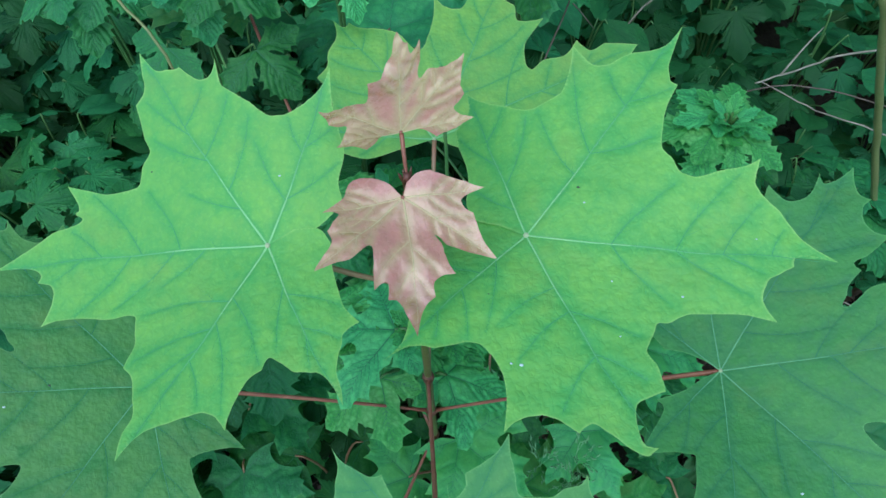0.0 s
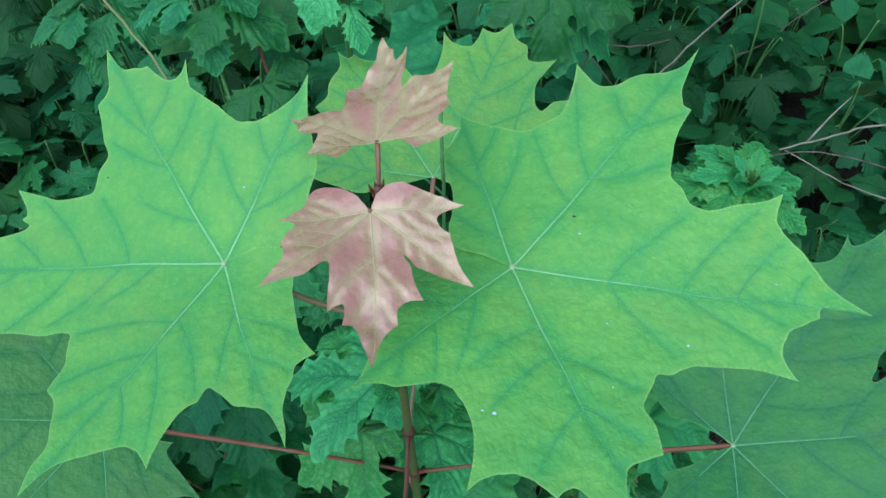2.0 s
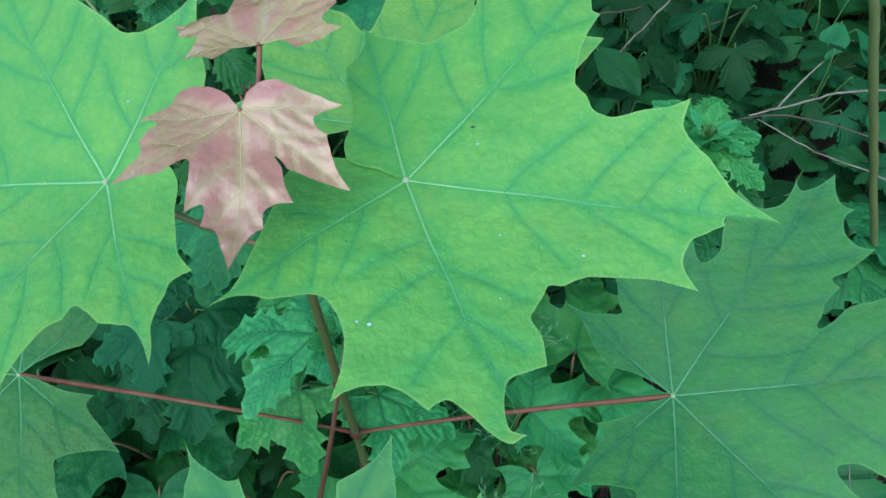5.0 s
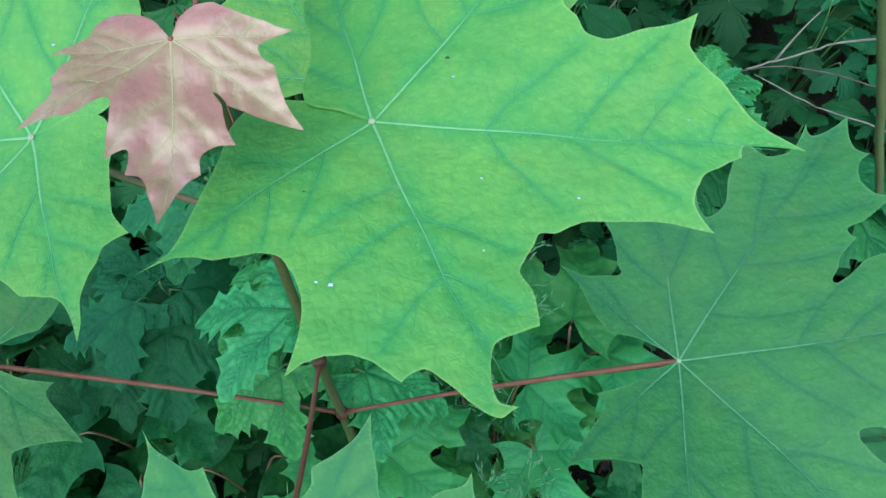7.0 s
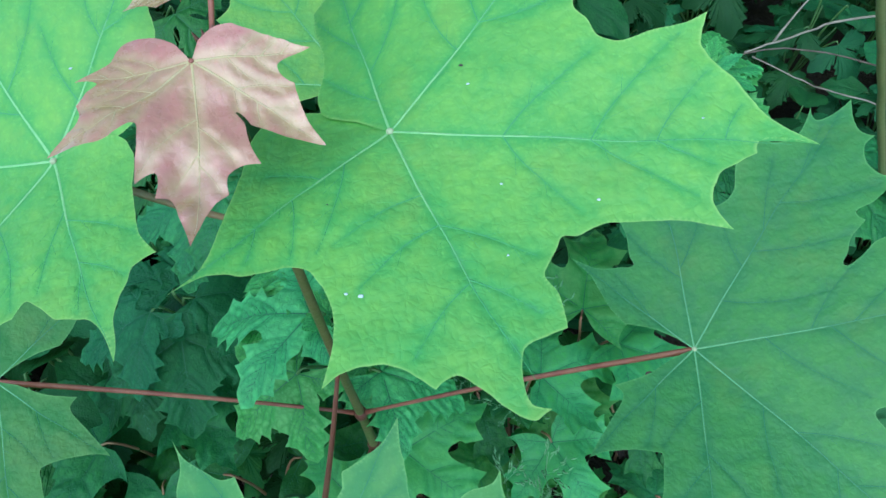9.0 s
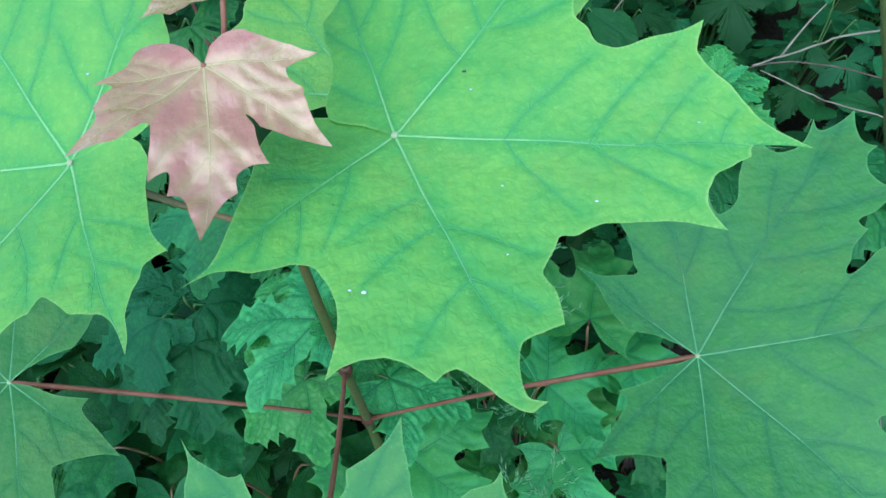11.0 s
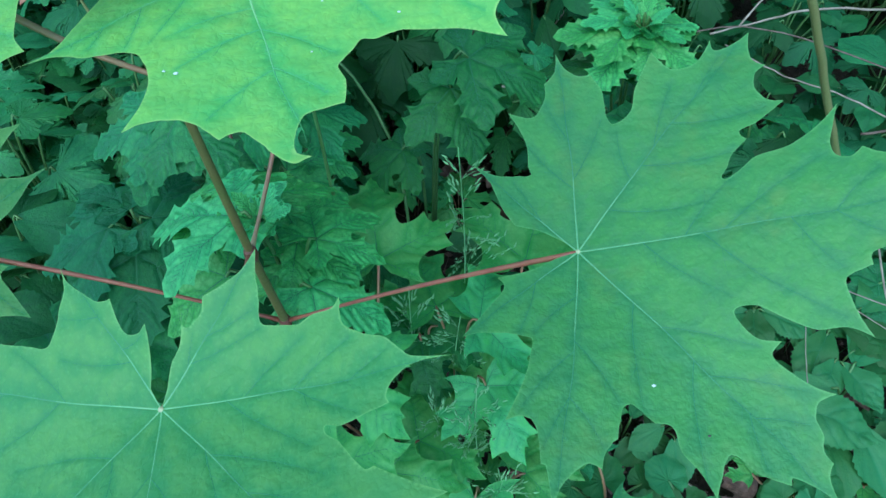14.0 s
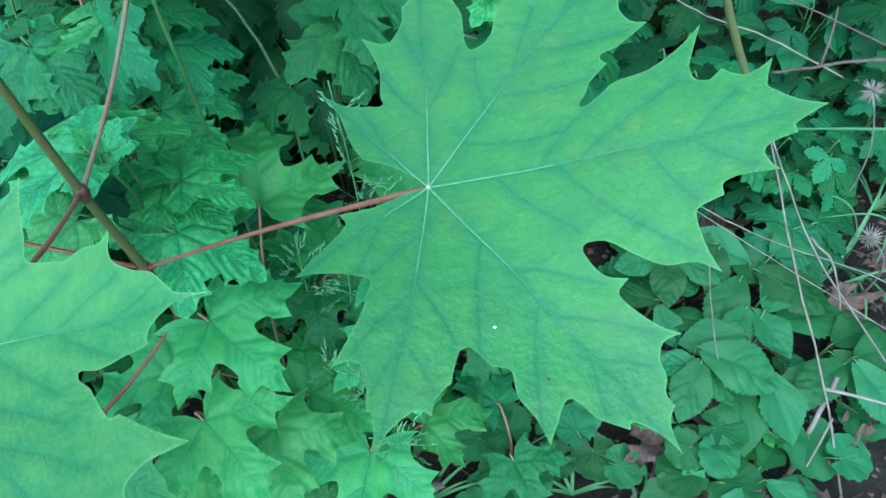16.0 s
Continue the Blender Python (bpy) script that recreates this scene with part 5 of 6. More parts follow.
seedling("low maple seedling over brown litter", (0.138, 0.158, 0), [((0.138, 0.156, 0.072), -85, -8, 0.040), ((0.126, 0.166, 0.078), 70, -5, 0.040), ((0.152, 0.160, 0.062), 0, -8, 0.038)], meshes=SEEDLING_DIMMED)
seedling("maple seedling among flowering grass", (0.05, 0.163, 0), [((0.047, 0.160, 0.100), -75, -6, 0.042), ((0.056, 0.168, 0.105), 30, -6, 0.044), ((0.038, 0.166, 0.095), 150, -6, 0.04)], meshes=SEEDLING_DIMMED)
seedling("low maple seedling near the sapling's foot", (-0.012, 0.075, 0), [((-0.014, 0.070, 0.064), -90, -6, 0.045), ((0.0, 0.078, 0.07), 10, -6, 0.042)])
seedling("low maple seedling with spread leaves", (0.052, 0.075, 0), [((0.052, 0.072, 0.055), -80, -6, 0.044), ((0.066, 0.08, 0.06), 20, -6, 0.04)], meshes=SEEDLING_DIMMED)
# Both seedlings get their shade from the dimmed leaf colour.
seedling("maple seedling in deep shade", (-0.13, 0.14, 0), [((-0.15, 0.13, 0.12), 190, -8, 0.06), ((-0.11, 0.15, 0.12), 20, -8, 0.055), ((-0.12, 0.11, 0.10), -80, -10, 0.05)], meshes=SEEDLING_DIMMED)
seedling("maple seedling with dark leaves", (-0.07, 0.12, 0), [((-0.09, 0.12, 0.10), 170, -8, 0.055), ((-0.05, 0.13, 0.095), 15, -8, 0.05), ((-0.06, 0.09, 0.085), -75, -10, 0.045)], meshes=SEEDLING_DIMMED)
seedling("maple seedling half hidden by grass", (0.07, 0.16, 0), [((0.08, 0.165, 0.12), 20, -8, 0.05), ((0.055, 0.175, 0.115), 110, -8, 0.05), ((0.085, 0.135, 0.10), -60, -10, 0.045)])


def elder(label, foot, leaflets, height, yaw0=0):
    rows = []
    rng = random.Random(label)
    for x, y, yaw, length in leaflets:
        rows.append((rng.choice(ELDER), (x - foot[0], y - foot[1], height * rng.uniform(0.9, 1.05)), yaw, rng.uniform(-12, 0), rng.uniform(-10, 10), length))
    return herb("ground_elder", label, "wild herb", "ground elder on the open soil", rows, (0, 0, 0), M_HERB, 0.0007, pose(*foot))


elder("ground elder with three serrated oval leaflets", (0.315, 0.19, 0), [(0.312, 0.184, -60, 0.034), (0.306, 0.186, -120, 0.030), (0.320, 0.195, 35, 0.034)], 0.050)
elder("ground elder with broad leaflets", (0.318, 0.215, 0), [(0.32, 0.212, -30, 0.050), (0.305, 0.205, -120, 0.045), (0.33, 0.225, 40, 0.045), (0.31, 0.222, 150, 0.04)], 0.055)
elder("ground elder with insect-eaten leaflets", (0.252, 0.195, 0), [(0.250, 0.192, 175, 0.030), (0.254, 0.188, -70, 0.028), (0.258, 0.20, 20, 0.028)], 0.045)
elder("ground elder with small dark leaflets", (0.262, 0.222, 0), [(0.260, 0.218, -95, 0.034), (0.256, 0.221, 190, 0.030), (0.267, 0.219, -25, 0.034), (0.264, 0.228, 80, 0.03)], 0.052)
elder("ground elder below dry straw", (0.297, 0.232, 0), [(0.295, 0.228, -110, 0.034), (0.290, 0.232, 170, 0.030), (0.302, 0.228, -30, 0.036)], 0.050)
elder("ground elder at the edge of bare soil", (0.232, 0.152, 0), [(0.230, 0.148, -100, 0.036), (0.226, 0.152, 185, 0.032), (0.237, 0.150, -20, 0.034)], 0.048)
elder("ground elder in the loose litter", (0.355, 0.165, 0), [(0.36, 0.16, -40, 0.045), (0.35, 0.155, -130, 0.04), (0.365, 0.172, 30, 0.04)], 0.040)
elder("low ground elder beside dry stems", (0.272, 0.150, 0), [(0.271, 0.146, 180, 0.027), (0.2705, 0.1455, -114, 0.038), (0.2725, 0.145, -50, 0.030), (0.274, 0.153, -26, 0.048)], 0.056)
elder("ground elder with a broad pale leaflet", (0.364, 0.155, 0), [(0.361, 0.153, -146, 0.040), (0.366, 0.150, -60, 0.042), (0.370, 0.158, 20, 0.04)], 0.050)


def round_leaf(label, foot, rows, height):
    rng = random.Random(label)
    leaves = [(rng.choice(ROUND), (x - foot[0], y - foot[1], height * rng.uniform(0.85, 1.1)), yaw, rng.uniform(-10, 5), rng.uniform(-10, 10), length) for x, y, yaw, length in rows]
    return herb("round_leaved_herb", label, "wild herb", "round-leaved herbs on the soil", leaves, (0, 0, 0), M_HERB, 0.0006, pose(*foot))


round_leaf("small herb with heart-shaped leaves", (0.340, 0.105, 0), [(0.340, 0.112, -80, 0.024), (0.355, 0.10, 10, 0.018)], 0.030)
round_leaf("small herb with rounded leaves by dead leaves", (0.210, 0.100, 0), [(0.210, 0.100, -80, 0.018), (0.200, 0.112, 120, 0.017), (0.224, 0.092, -10, 0.016), (0.19, 0.095, 200, 0.015)], 0.024)
round_leaf("low round-leaved herb on bare soil", (0.280, 0.115, 0), [(0.280, 0.112, -25, 0.018), (0.262, 0.100, 200, 0.015), (0.278, 0.098, -90, 0.016)], 0.038)
round_leaf("tiny round-leaved herb in litter", (0.340, 0.163, 0), [(0.337, 0.163, 180, 0.008), (0.342, 0.162, -20, 0.010), (0.376, 0.132, -50, 0.020), (0.384, 0.142, 40, 0.018)], 0.022)


# ---- grasses ----
def panicle(label, foot, top, seed):
    rng = random.Random(seed)
    plant = thing("grass_panicle", label, "grass", "flowering grasses under the sapling", at=pose(*foot))
    top = Vector(top) - Vector(foot)
    path = bend((0, 0, 0), top, (rng.uniform(-0.006, 0.006), rng.uniform(-0.006, 0.006), 0), 14)
    bm = bmesh.new()
    add_tube(bm, path, taper(15, 0.0006, 0.00025), 5)
    part("culm", bm, M_GRASS, plant)
    axis = top.normalized()
    for level in range(6):
        f = 0.52 + 0.45 * level / 6
        c = path[0].lerp(path[-1], f) + (path[int(f * 14)] - path[0].lerp(path[-1], int(f * 14) / 14))
        bm = bmesh.new()
        for k in range(rng.randint(3, 4)):
            a = rng.uniform(0, math.tau)
            long = 0.024 * (1.15 - 0.8 * (level / 6)) * rng.uniform(0.7, 1.2)
            way = Vector((math.cos(a), math.sin(a), 0)) * 0.85 + axis * rng.uniform(0.3, 0.8)
            end = c + way.normalized() * long
            add_tube(bm, bend(c, end, (0, 0, 0.002), 4), 0.00013, 3, False)
            for m in range(5):
                t = 0.45 + 0.55 * m / 4
                p = c.lerp(end, t) + Vector((rng.uniform(-1, 1), rng.uniform(-1, 1), rng.uniform(-1, 1))) * 0.0012
                d = (way + Vector((rng.uniform(-0.5, 0.5), rng.uniform(-0.5, 0.5), rng.uniform(-0.2, 0.5)))).normalized() * 0.0038
                add_tube(bm, [p, p + 0.35 * d, p + d], [0.0002, 0.00062, 0.00008], 4, False)
        part("spikelet_branch", bm, M_GRASS, plant)
    return plant


for k, (foot, top) in enumerate((((0.066, 0.196, 0), (0.0665, 0.186, 0.238)), ((0.073, 0.150, 0), (0.070, 0.150, 0.150)), ((0.050, 0.120, 0), (0.058, 0.112, 0.110)), ((0.070, 0.100, 0), (0.082, 0.108, 0.105)),
                                 ((0.090, 0.115, 0), (0.080, 0.122, 0.125)), ((0.055, 0.100, 0), (0.064, 0.094, 0.090)), ((0.09, 0.09, 0), (0.094, 0.083, 0.080)), ((0.048, 0.160, 0), (0.042, 0.165, 0.150)))):
    panicle("pale green flowering grass with fine open spikelets", foot, top, k)


def grass_tuft(label, foot, count, reach, seed):
    rng = random.Random(seed)
    plant = thing("grass_tuft", label, "grass", "grass tufts at the edge of the soil", at=pose(*foot))
    for k in range(count):
        a = rng.uniform(0, math.tau)
        out = Vector((math.cos(a), math.sin(a), 0))
        long = reach * rng.uniform(0.6, 1.2)
        side = Vector((-out.y, out.x, 0))
        bm = bmesh.new()
        last = None
        for i in range(9):
            t = i / 8
            p = out * long * t * 0.8 + Vector((0, 0, long * (0.95 * t - 0.85 * t ** 2.4)))
            w = 0.0010 * (1 - t ** 2) + 0.0001
            row = [bm.verts.new(p - side * w + Vector((0, 0, 0.0004))), bm.verts.new(p), bm.verts.new(p + side * w + Vector((0, 0, 0.0004)))]
            if last:
                bm.faces.new((last[0], row[0], row[1], last[1]))
                bm.faces.new((last[1], row[1], row[2], last[2]))
            last = row
        part("grass_blade", bm, M_BLADE, plant)
    return plant


def long_blade(label, points, width):
    plant = thing("arching_grass", label, "grass", "single grass blades", at=pose(*points[0]))
    line = [Vector(p) - Vector(points[0]) for p in glide(points, 6)]
    bm, last = bmesh.new(), None
    for i, p in enumerate(line):
        along = (line[min(i + 1, len(line) - 1)] - line[max(i - 1, 0)]).normalized()
        side = Vector((-along.y, along.x, 0)).normalized()
        w = width * min(1.0, 0.5 + 3 * i / len(line)) * (1 - (i / (len(line) - 1)) ** 5) + 0.0001
        row = [bm.verts.new(p - side * w + Vector((0, 0, 0.3 * w))), bm.verts.new(p), bm.verts.new(p + side * w + Vector((0, 0, 0.3 * w)))]
        if last:
            bm.faces.new((last[0], row[0], row[1], last[1]))
            bm.faces.new((last[1], row[1], row[2], last[2]))
        last = row
    part("blade", bm, M_BLADE, plant)


long_blade("broad pale green grass blade arching over soil", [(0.50, 0.255, 0.0), (0.47, 0.262, 0.09), (0.42, 0.269, 0.125), (0.37, 0.273, 0.122), (0.305, 0.280, 0.110)], 0.0014)
long_blade("narrow green grass blade over dead leaves", [(0.40, 0.245, 0.0), (0.395, 0.25, 0.04), (0.38, 0.262, 0.062), (0.355, 0.28, 0.05)], 0.0009)
long_blade("narrow green grass blade beside dry stems", [(0.43, 0.225, 0.0), (0.42, 0.232, 0.05), (0.395, 0.246, 0.07), (0.36, 0.25, 0.06)], 0.0009)

for k, (x, y, n, r) in enumerate(((0.37, 0.22, 9, 0.09), (0.40, 0.25, 9, 0.10), (0.42, 0.19, 8, 0.08), (0.33, 0.28, 8, 0.09), (0.44, 0.30, 9, 0.11), (0.36, 0.33, 8, 0.12), (0.24, 0.07, 6, 0.05), (0.20, 0.08, 6, 0.05), (0.48, 0.38, 9, 0.12), (0.11, 0.07, 6, 0.06))):
    grass_tuft("tuft of narrow green grass blades on soil", (x, y, 0), n, r, 40 + k)


# ---- twigs, dry stems and canes ----
def stick(name, label, category, points, radii, material, group="", forks=()):
    ob = thing(name, label, category, group, at=pose(*points[0]))
    start = Vector(points[0])
    line = glide([Vector(p) - start for p in points], 6)
    rng = random.Random(label + str(points[0]))
    line = [p + Vector((rng.uniform(-1, 1), rng.uniform(-1, 1), rng.uniform(-1, 1))) * min(0.5 * radii[0], 0.0006) for p in line]
    bm = bmesh.new()
    add_tube(bm, line, taper(len(line), *(0.56 * r for r in radii)), 7)
    part("shaft", bm, material, ob)
    for a, b, r in forks:
        bm = bmesh.new()
        add_tube(bm, bend(Vector(a) - start, Vector(b) - start, (0, 0, 0.004), 6), taper(7, r, r * 0.4), 6)
        part("side_shoot", bm, material, ob)
    return ob


DRY = "dry stems and twigs in the undergrowth"
stick("dry_stem", "bleached dry herb stem leaning over soil", "dry stem", [(0.268, 0.212, 0.196), (0.300, 0.178, 0.13), (0.338, 0.131, 0.060), (0.362, 0.078, 0.005)], (0.0009, 0.0013), M_STRAW, DRY, [((0.338, 0.131, 0.060), (0.40, 0.118, 0.05), 0.0012), ((0.345, 0.118, 0.048), (0.330, 0.085, 0.01), 0.0009)])
stick("dry_stem", "thin bleached stem crossing ground elder", "dry stem", [(0.274, 0.214, 0.185), (0.315, 0.185, 0.125), (0.384, 0.154, 0.050), (0.42, 0.13, 0.005)], (0.0008, 0.0012), M_STRAW, DRY)
stick("dry_stem", "thin straw-coloured grass stem", "dry stem", [(0.258, 0.222, 0.112), (0.31, 0.216, 0.085), (0.392, 0.203, 0.060), (0.46, 0.19, 0.01)], (0.0007, 0.0009), M_STRAW, DRY)
stick("dry_stem", "thin straw-coloured grass stem with a kink", "dry stem", [(0.262, 0.218, 0.108), (0.32, 0.20, 0.08), (0.40, 0.178, 0.04), (0.45, 0.165, 0.005)], (0.0005, 0.0007), M_STRAW, DRY)
stick("dry_stem", "hair-thin pale stalk hanging down", "dry stem", [(0.256, 0.178, 0.130), (0.270, 0.160, 0.085), (0.284, 0.142, 0.045), (0.291, 0.125, 0.005)], (0.0005, 0.0007), M_STRAW, DRY)
stick("broken_stick", "thick bleached broken stick on the ground", "stick", [(0.318, 0.072, 0.004), (0.338, 0.110, 0.02), (0.352, 0.142, 0.05)], (0.0032, 0.0026), M_STRAW, DRY)
stick("broken_stick", "bleached stick lying on bare soil", "stick", [(0.212, 0.115, 0.016), (0.24, 0.095, 0.010), (0.272, 0.074, 0.006)], (0.0018, 0.0024), M_STRAW, DRY)
stick("broken_stick", "bleached stick poking from the grass", "stick", [(0.352, 0.235, 0.06), (0.365, 0.215, 0.055), (0.385, 0.19, 0.01)], (0.0014, 0.0012), M_STRAW, DRY)
stick("twig", "dark brown woody twig with a broken end", "twig", [(0.296, 0.278, 0.160), (0.32, 0.277, 0.168), (0.350, 0.272, 0.180), (0.42, 0.27, 0.19), (0.52, 0.30, 0.10), (0.56, 0.31, 0.0)], (0.0014, 0.0024), M_TWIG, DRY, [((0.32, 0.277, 0.168), (0.325, 0.30, 0.19), 0.001)])
stick("twig", "pale curved twig rising out of shade", "twig", [(0.112, 0.462, 0.04), (0.145, 0.458, 0.120), (0.168, 0.459, 0.165), (0.193, 0.461, 0.205), (0.24, 0.48, 0.27)], (0.0015, 0.0012), M_STRAW, DRY)
stick("twig", "thin dark twig in deep shade", "twig", [(0.205, 0.52, 0.06), (0.222, 0.517, 0.103), (0.255, 0.53, 0.115), (0.290, 0.56, 0.125), (0.36, 0.60, 0.14)], (0.0012, 0.0008), M_TWIG, DRY)
stick("twig", "grey twig lying across leaves", "twig", [(0.225, 0.375, 0.15), (0.258, 0.386, 0.152), (0.300, 0.403, 0.150), (0.38, 0.42, 0.14)], (0.0011, 0.0016), M_STRAW, DRY, [((0.245, 0.382, 0.151), (0.275, 0.41, 0.17), 0.0009)])
stick("twig", "thin grey twig below the cane", "twig", [(0.255, 0.418, 0.105), (0.295, 0.392, 0.10), (0.335, 0.372, 0.10), (0.40, 0.35, 0.08)], (0.0009, 0.0013), M_STRAW, DRY)
stick("twig", "thin grey twig behind toothed leaves", "twig", [(0.03, 0.50, 0.15), (0.08, 0.47, 0.16), (0.13, 0.475, 0.15), (0.17, 0.50, 0.14)], (0.0012, 0.0010), M_TWIG, DRY, [((0.08, 0.47, 0.16), (0.12, 0.45, 0.13), 0.0008)])
stick("twig", "slender brown twig behind the maple leaf", "twig", [(0.058, 0.36, 0.05), (0.066, 0.375, 0.14), (0.085, 0.40, 0.20), (0.10, 0.43, 0.24)], (0.0013, 0.0009), M_TWIG, DRY)
stick("twig", "straight grey twig beneath avens leaves", "twig", [(0.03, 0.30, 0.14), (0.08, 0.312, 0.155), (0.15, 0.30, 0.15), (0.19, 0.295, 0.13)], (0.0011, 0.0016), M_STRAW, DRY)
stick("twig", "thin twig arching over the gap", "twig", [(0.15, 0.335, 0.15), (0.22, 0.345, 0.18), (0.30, 0.335, 0.17), (0.42, 0.315, 0.13)], (0.0007, 0.0011), M_TWIG, DRY)
stick("green_cane", "upright olive-green cane among dark leaves", "plant stem", [(0.3675, 0.3224, 0.0), (0.3135, 0.3000, 0.1), (0.2596, 0.2776, 0.2), (0.2056, 0.2550, 0.3), (0.1786, 0.2438, 0.35)], (0.0046, 0.0034), M_CANE)
stick("green_stalk", "slanting green herb stalk", "plant stem", [(-0.150, 0.300, 0.20), (-0.162, 0.314, 0.250), (-0.20, 0.352, 0.262), (-0.235, 0.39, 0.27), (-0.27, 0.43, 0.22)], (0.0015, 0.0019), M_CANE)
stick("green_stalk", "thin green herb stalk", "plant stem", [(-0.118, 0.300, 0.16), (-0.130, 0.318, 0.235), (-0.148, 0.345, 0.285)], (0.0016, 0.0012), M_HERB)
stick("green_stalk", "upright green herb stalk with a bud", "plant stem", [(0.004, 0.20, 0.0), (0.002, 0.197, 0.20), (0.001, 0.196, 0.305), (-0.001, 0.215, 0.335)], (0.0018, 0.0012), M_HERB)
stick("green_stalk", "hairy green stalk bending through leaves", "plant stem", [(0.030, 0.215, 0.02), (0.035, 0.225, 0.10), (0.025, 0.25, 0.17), (-0.01, 0.285, 0.20), (-0.05, 0.30, 0.20)], (0.0018, 0.0013), M_HERB)
for k, (x, y, z) in enumerate(((0.343, 0.258, 0.170), (0.351, 0.197, 0.120))):
    burr = thing("seed_burr", "dry brown bristly seed head on a thin stalk", "seed head", "dry seed heads", at=pose(x, y, z))
    rng = random.Random(k)
    bm = bmesh.new()
    for i in range(80):
        d = Vector((rng.gauss(0, 1), rng.gauss(0, 1), rng.gauss(0, 1))).normalized()
        add_tube(bm, [d * 0.001, d * 0.0045, d * 0.0075 * rng.uniform(0.7, 1.15)], [0.0005, 0.00024, 0.00006], 4, False)
    part("bristles", bm, M_STRAW, burr)
    bm = bmesh.new()
    add_tube(bm, bend((0, 0, 0), (0.05, 0.02, -z), (0.01, 0, 0.01), 8), taper(9, 0.0005, 0.0008), 5)
    part("stalk", bm, M_STRAW, burr)

# ---- dead leaves on the soil ----
rng = random.Random(77)
for k in range(105):
    x, y = rng.uniform(-0.35, 0.5), rng.uniform(0.02, 0.5)
    if k < 50:
        x, y = rng.uniform(0.06, 0.44), rng.uniform(0.03, 0.22)
    ob = new("dead_leaf", DEAD[k % 3])
    ob.matrix_basis = pose(x, y, 0.012 + 0.008 * rng.random(), rng.uniform(-30, 30), rng.uniform(-30, 30), rng.uniform(0, 360)) @ Matrix.Scale(rng.uniform(0.3, 0.62), 4)
    tagged(ob, "curled brown dead leaf lying on soil", "dead leaf", "dead leaves on the soil")


# ---- the undergrowth all round ----
def undergrowth():
    rng = random.Random(5)
    kinds = []
    for k in range(7):
        kinds.append(herb("wood_avens", "wood avens with toothed leaves coloured for shade in the undergrowth", "wild herb", "wood avens of the undergrowth",
                          herb_leaves(rng, (AVENS_DEEP, AVENS_MID, THREE)[k % 3], 10, 0.16, 0.048, 0.036), (0, 0, 0)))
    for k in range(4):
        kinds.append(herb("shade_herb", "dark green herb with broad oval leaves in shade", "wild herb", "broad-leaved herbs of the undergrowth",
                          herb_leaves(rng, OVAL_DEEP, 9, 0.15, 0.045, 0.042), (0, 0, 0)))
    low = []
    for k in range(4):
        low.append(herb("ground_elder", "low green ground elder spreading over soil", "wild herb", "ground elder of the undergrowth",
                        herb_leaves(rng, ELDER_LOW, 6, 0.05, 0.03, 0.036, 0.7, (-20, 0)), (0, 0, 0)))
    for k in range(3):
        low.append(herb("round_leaved_herb", "low herb with rounded green leaves", "wild herb", "round-leaved herbs of the undergrowth",
                        herb_leaves(rng, ROUND, 6, 0.035, 0.028, 0.018, 0.6, (-20, 5)), (0, 0, 0)))
    small = []
    for k in range(3):
        small.append(herb("maple_seedling", "small maple seedling in the undergrowth", "seedling", "maple seedlings of the undergrowth",
                          herb_leaves(rng, SEEDLING_LOW, 5, 0.11, 0.035, 0.045, 0.6, (-20, 0)), (0, 0, 0), M_PETIOLE_PALE))
    # Kinds with shade in their leaf colour, kept for the darkest spots.
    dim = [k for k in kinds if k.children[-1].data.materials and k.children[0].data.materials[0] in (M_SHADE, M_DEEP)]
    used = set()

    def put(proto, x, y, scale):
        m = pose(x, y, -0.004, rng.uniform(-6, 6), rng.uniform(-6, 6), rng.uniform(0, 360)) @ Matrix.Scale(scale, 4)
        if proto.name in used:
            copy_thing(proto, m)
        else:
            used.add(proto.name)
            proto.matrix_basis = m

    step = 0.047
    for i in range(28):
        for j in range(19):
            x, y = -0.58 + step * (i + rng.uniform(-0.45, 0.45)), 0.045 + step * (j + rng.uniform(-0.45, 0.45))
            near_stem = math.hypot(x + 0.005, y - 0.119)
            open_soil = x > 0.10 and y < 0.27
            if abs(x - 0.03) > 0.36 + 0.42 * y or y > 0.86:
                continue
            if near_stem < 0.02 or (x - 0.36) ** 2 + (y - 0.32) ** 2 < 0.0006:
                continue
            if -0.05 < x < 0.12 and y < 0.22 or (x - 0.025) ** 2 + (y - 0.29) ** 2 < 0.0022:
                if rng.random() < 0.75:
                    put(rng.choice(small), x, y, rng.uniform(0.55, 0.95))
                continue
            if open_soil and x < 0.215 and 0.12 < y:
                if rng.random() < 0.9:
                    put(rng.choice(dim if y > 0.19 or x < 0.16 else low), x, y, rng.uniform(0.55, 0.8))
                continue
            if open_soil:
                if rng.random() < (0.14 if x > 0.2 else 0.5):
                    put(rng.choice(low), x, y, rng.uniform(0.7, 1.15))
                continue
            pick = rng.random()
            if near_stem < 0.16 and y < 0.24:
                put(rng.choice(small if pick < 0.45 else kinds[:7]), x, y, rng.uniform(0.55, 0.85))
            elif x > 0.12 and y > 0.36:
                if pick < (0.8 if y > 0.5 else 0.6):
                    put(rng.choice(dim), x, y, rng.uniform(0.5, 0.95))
            elif x < -0.02 or y > 0.36:
                if pick < 0.88:
                    put(rng.choice(kinds[:7] if -0.12 < x < 0.12 and y < 0.44 else kinds), x, y, rng.uniform(0.75, 1.2))
            else:
                put(rng.choice(kinds[:7] if pick < 0.6 else low), x, y, rng.uniform(0.6, 0.95))
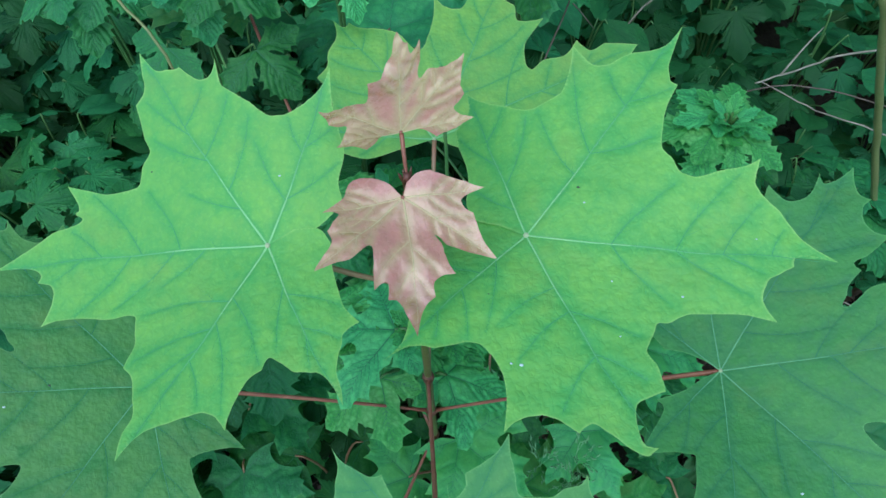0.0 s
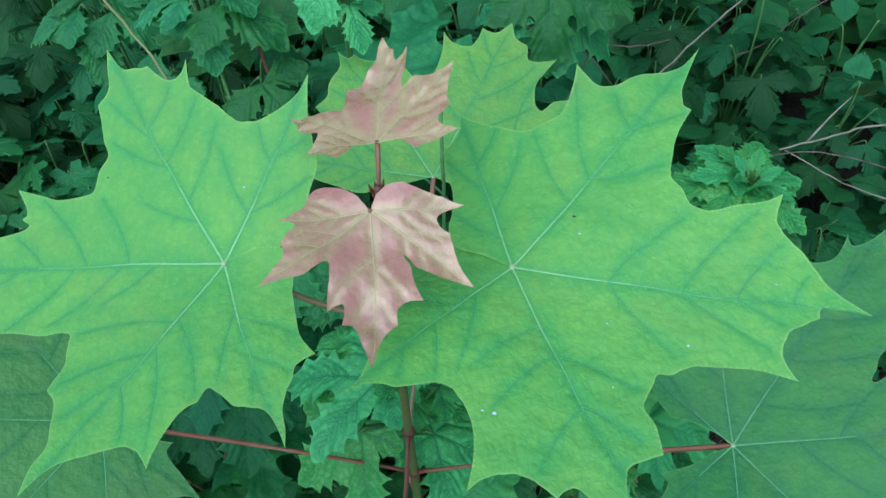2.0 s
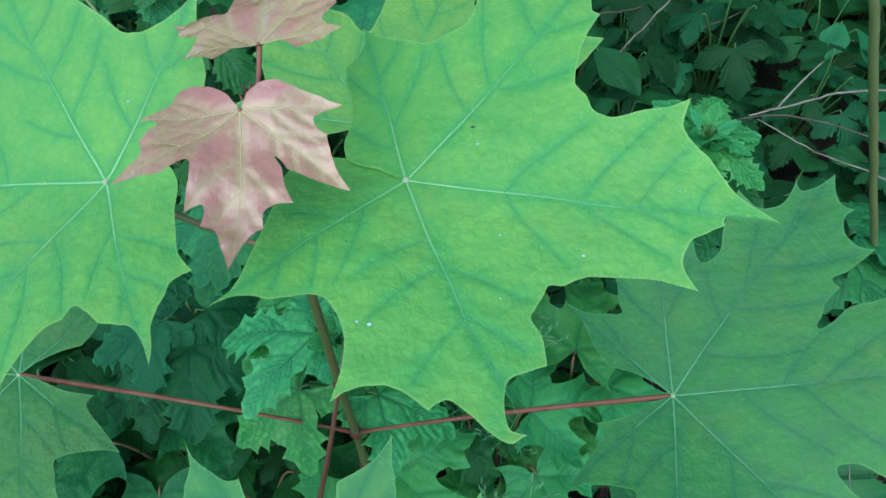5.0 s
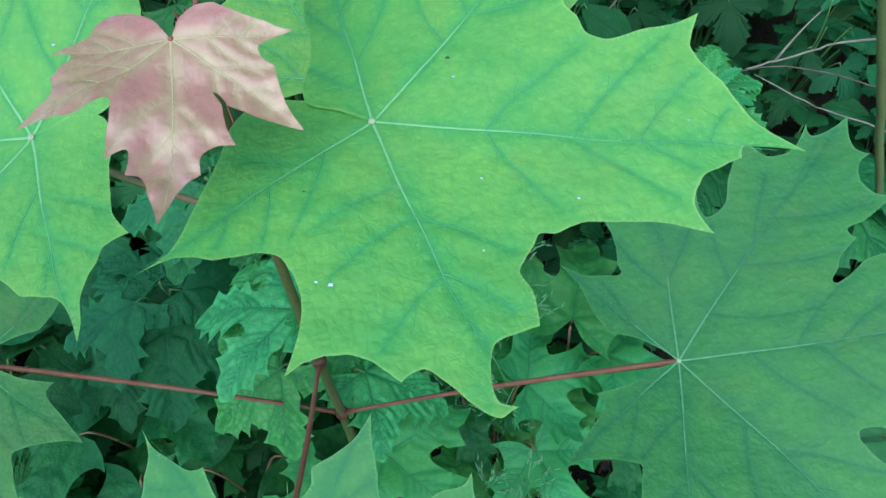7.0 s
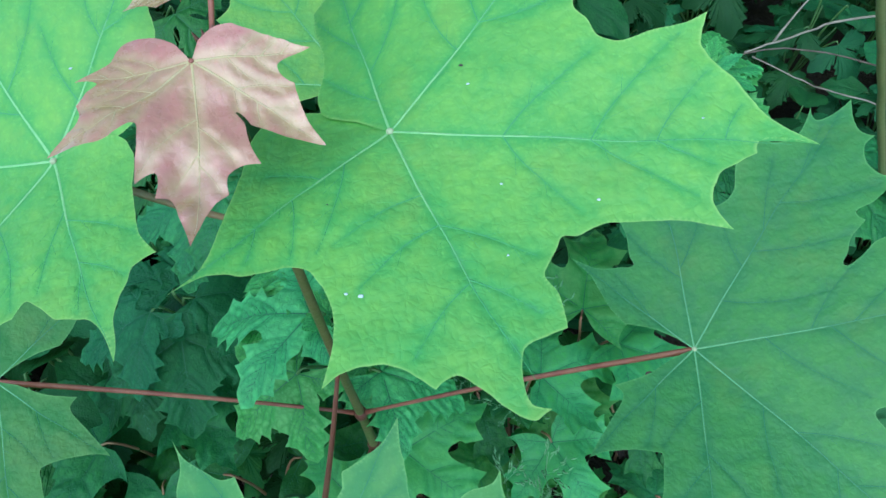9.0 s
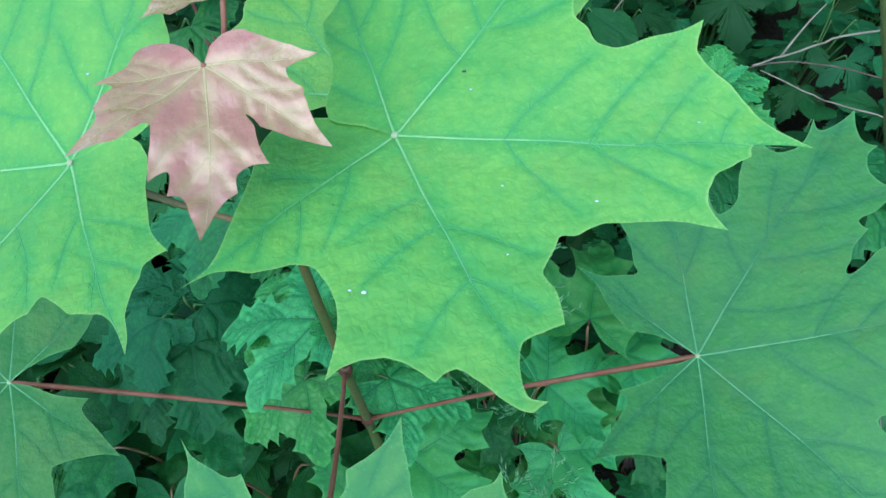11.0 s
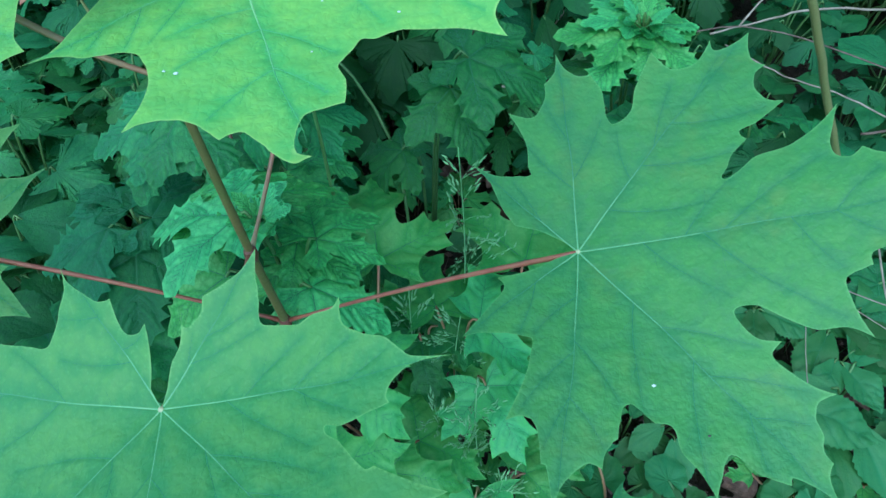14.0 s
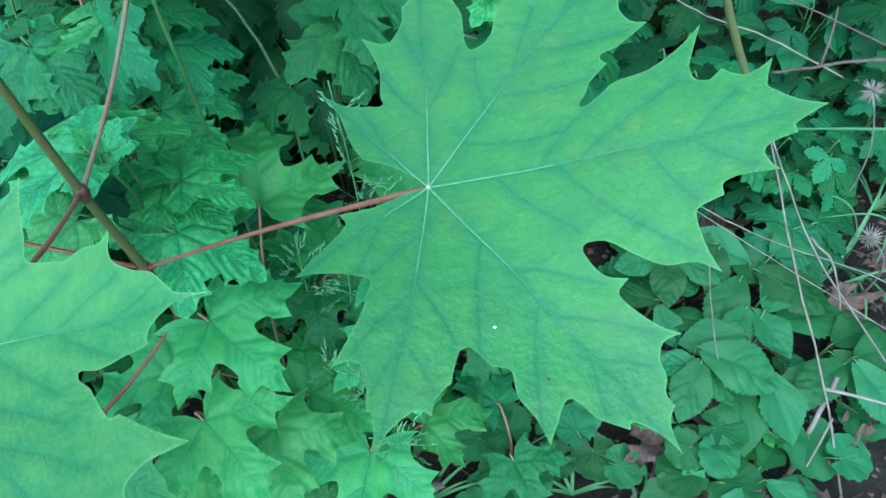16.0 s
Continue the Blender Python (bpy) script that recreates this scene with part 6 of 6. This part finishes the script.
            if rng.random() < 0.25:
                put(rng.choice(low), x + 0.02, y + 0.01, rng.uniform(0.8, 1.2))
    for proto in kinds + low + small:
        if proto.name not in used:
            for o in (*proto.children_recursive, proto):
                bpy.data.objects.remove(o)


undergrowth()


# ---- the same herbs carried on outside the part that is walked over, and an added shading thicket ----
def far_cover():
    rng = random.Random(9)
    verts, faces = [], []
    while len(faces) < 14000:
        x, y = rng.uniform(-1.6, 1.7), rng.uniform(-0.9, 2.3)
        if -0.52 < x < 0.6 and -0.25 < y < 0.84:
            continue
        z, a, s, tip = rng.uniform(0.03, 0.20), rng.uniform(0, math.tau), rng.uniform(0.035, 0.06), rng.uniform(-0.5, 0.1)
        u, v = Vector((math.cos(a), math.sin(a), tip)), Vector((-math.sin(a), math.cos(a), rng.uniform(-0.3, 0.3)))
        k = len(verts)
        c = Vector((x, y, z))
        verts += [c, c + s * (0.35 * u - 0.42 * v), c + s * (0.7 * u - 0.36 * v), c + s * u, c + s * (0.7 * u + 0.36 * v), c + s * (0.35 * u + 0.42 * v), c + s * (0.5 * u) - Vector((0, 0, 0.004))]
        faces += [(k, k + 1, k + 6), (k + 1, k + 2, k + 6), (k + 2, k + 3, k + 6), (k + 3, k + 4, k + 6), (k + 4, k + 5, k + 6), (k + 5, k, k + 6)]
    # Unseen tall thicket, added to block the sky behind and to the right.
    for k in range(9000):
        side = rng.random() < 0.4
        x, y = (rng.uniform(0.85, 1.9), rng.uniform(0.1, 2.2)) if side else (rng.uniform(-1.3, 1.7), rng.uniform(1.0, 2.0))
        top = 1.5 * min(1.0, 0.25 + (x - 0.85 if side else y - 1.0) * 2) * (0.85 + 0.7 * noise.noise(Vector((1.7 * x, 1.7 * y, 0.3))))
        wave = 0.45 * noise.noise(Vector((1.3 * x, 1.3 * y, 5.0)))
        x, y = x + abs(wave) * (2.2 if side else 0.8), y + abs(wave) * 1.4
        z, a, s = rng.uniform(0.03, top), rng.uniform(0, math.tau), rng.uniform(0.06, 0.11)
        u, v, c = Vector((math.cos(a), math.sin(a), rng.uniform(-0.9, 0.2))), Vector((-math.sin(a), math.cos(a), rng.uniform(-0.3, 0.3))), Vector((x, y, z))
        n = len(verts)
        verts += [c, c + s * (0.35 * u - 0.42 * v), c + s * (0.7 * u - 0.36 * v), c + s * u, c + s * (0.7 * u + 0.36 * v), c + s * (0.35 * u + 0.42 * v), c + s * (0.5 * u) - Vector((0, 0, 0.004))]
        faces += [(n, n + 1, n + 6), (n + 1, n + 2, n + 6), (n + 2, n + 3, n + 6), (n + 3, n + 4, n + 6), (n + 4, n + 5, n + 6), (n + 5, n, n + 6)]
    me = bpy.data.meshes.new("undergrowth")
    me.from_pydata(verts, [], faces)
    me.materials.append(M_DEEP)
    tagged(new("undergrowth", me), "dark green herbs covering the ground and an unseen thicket added for shade", "undergrowth", kind="stuff")


far_cover()


# ---- crumbs of soil, bark and straw on the ground ----
def crumbs():
    rng = random.Random(21)
    verts, faces = [], []
    for k in range(2600):
        x, y = rng.uniform(-0.25, 0.48), rng.uniform(0.0, 0.42)
        long = rng.random() < 0.25
        s = rng.uniform(0.0012, 0.0045)
        a = rng.uniform(0, math.tau)
        u, v = Vector((math.cos(a), math.sin(a), rng.uniform(-0.3, 0.3))), Vector((-math.sin(a), math.cos(a), 0))
        length, wide = (s * rng.uniform(3, 7), 0.0006) if long else (s, s * rng.uniform(0.5, 0.9))
        p = Vector((x, y, 0))
        c = Vector((x, y, 0.014 * noise.noise(p * 7) + 0.006 * noise.noise(p * 31) - 0.005))
        n = len(verts)
        verts += [c - u * length, c - v * wide, c + u * length * rng.uniform(0.7, 1), c + v * wide, c + Vector((0, 0, wide * 1.2)), c - Vector((0, 0, wide))]
        for i in range(4):
            faces += [(n + i, n + (i + 1) % 4, n + 4), (n + (i + 1) % 4, n + i, n + 5)]
    me = bpy.data.meshes.new("soil_crumbs")
    me.from_pydata(verts, [], faces)
    me.materials.append(M_DEAD)
    tagged(new("soil_crumbs", me), "loose brown crumbs of soil and bark", "litter", kind="stuff")


crumbs()
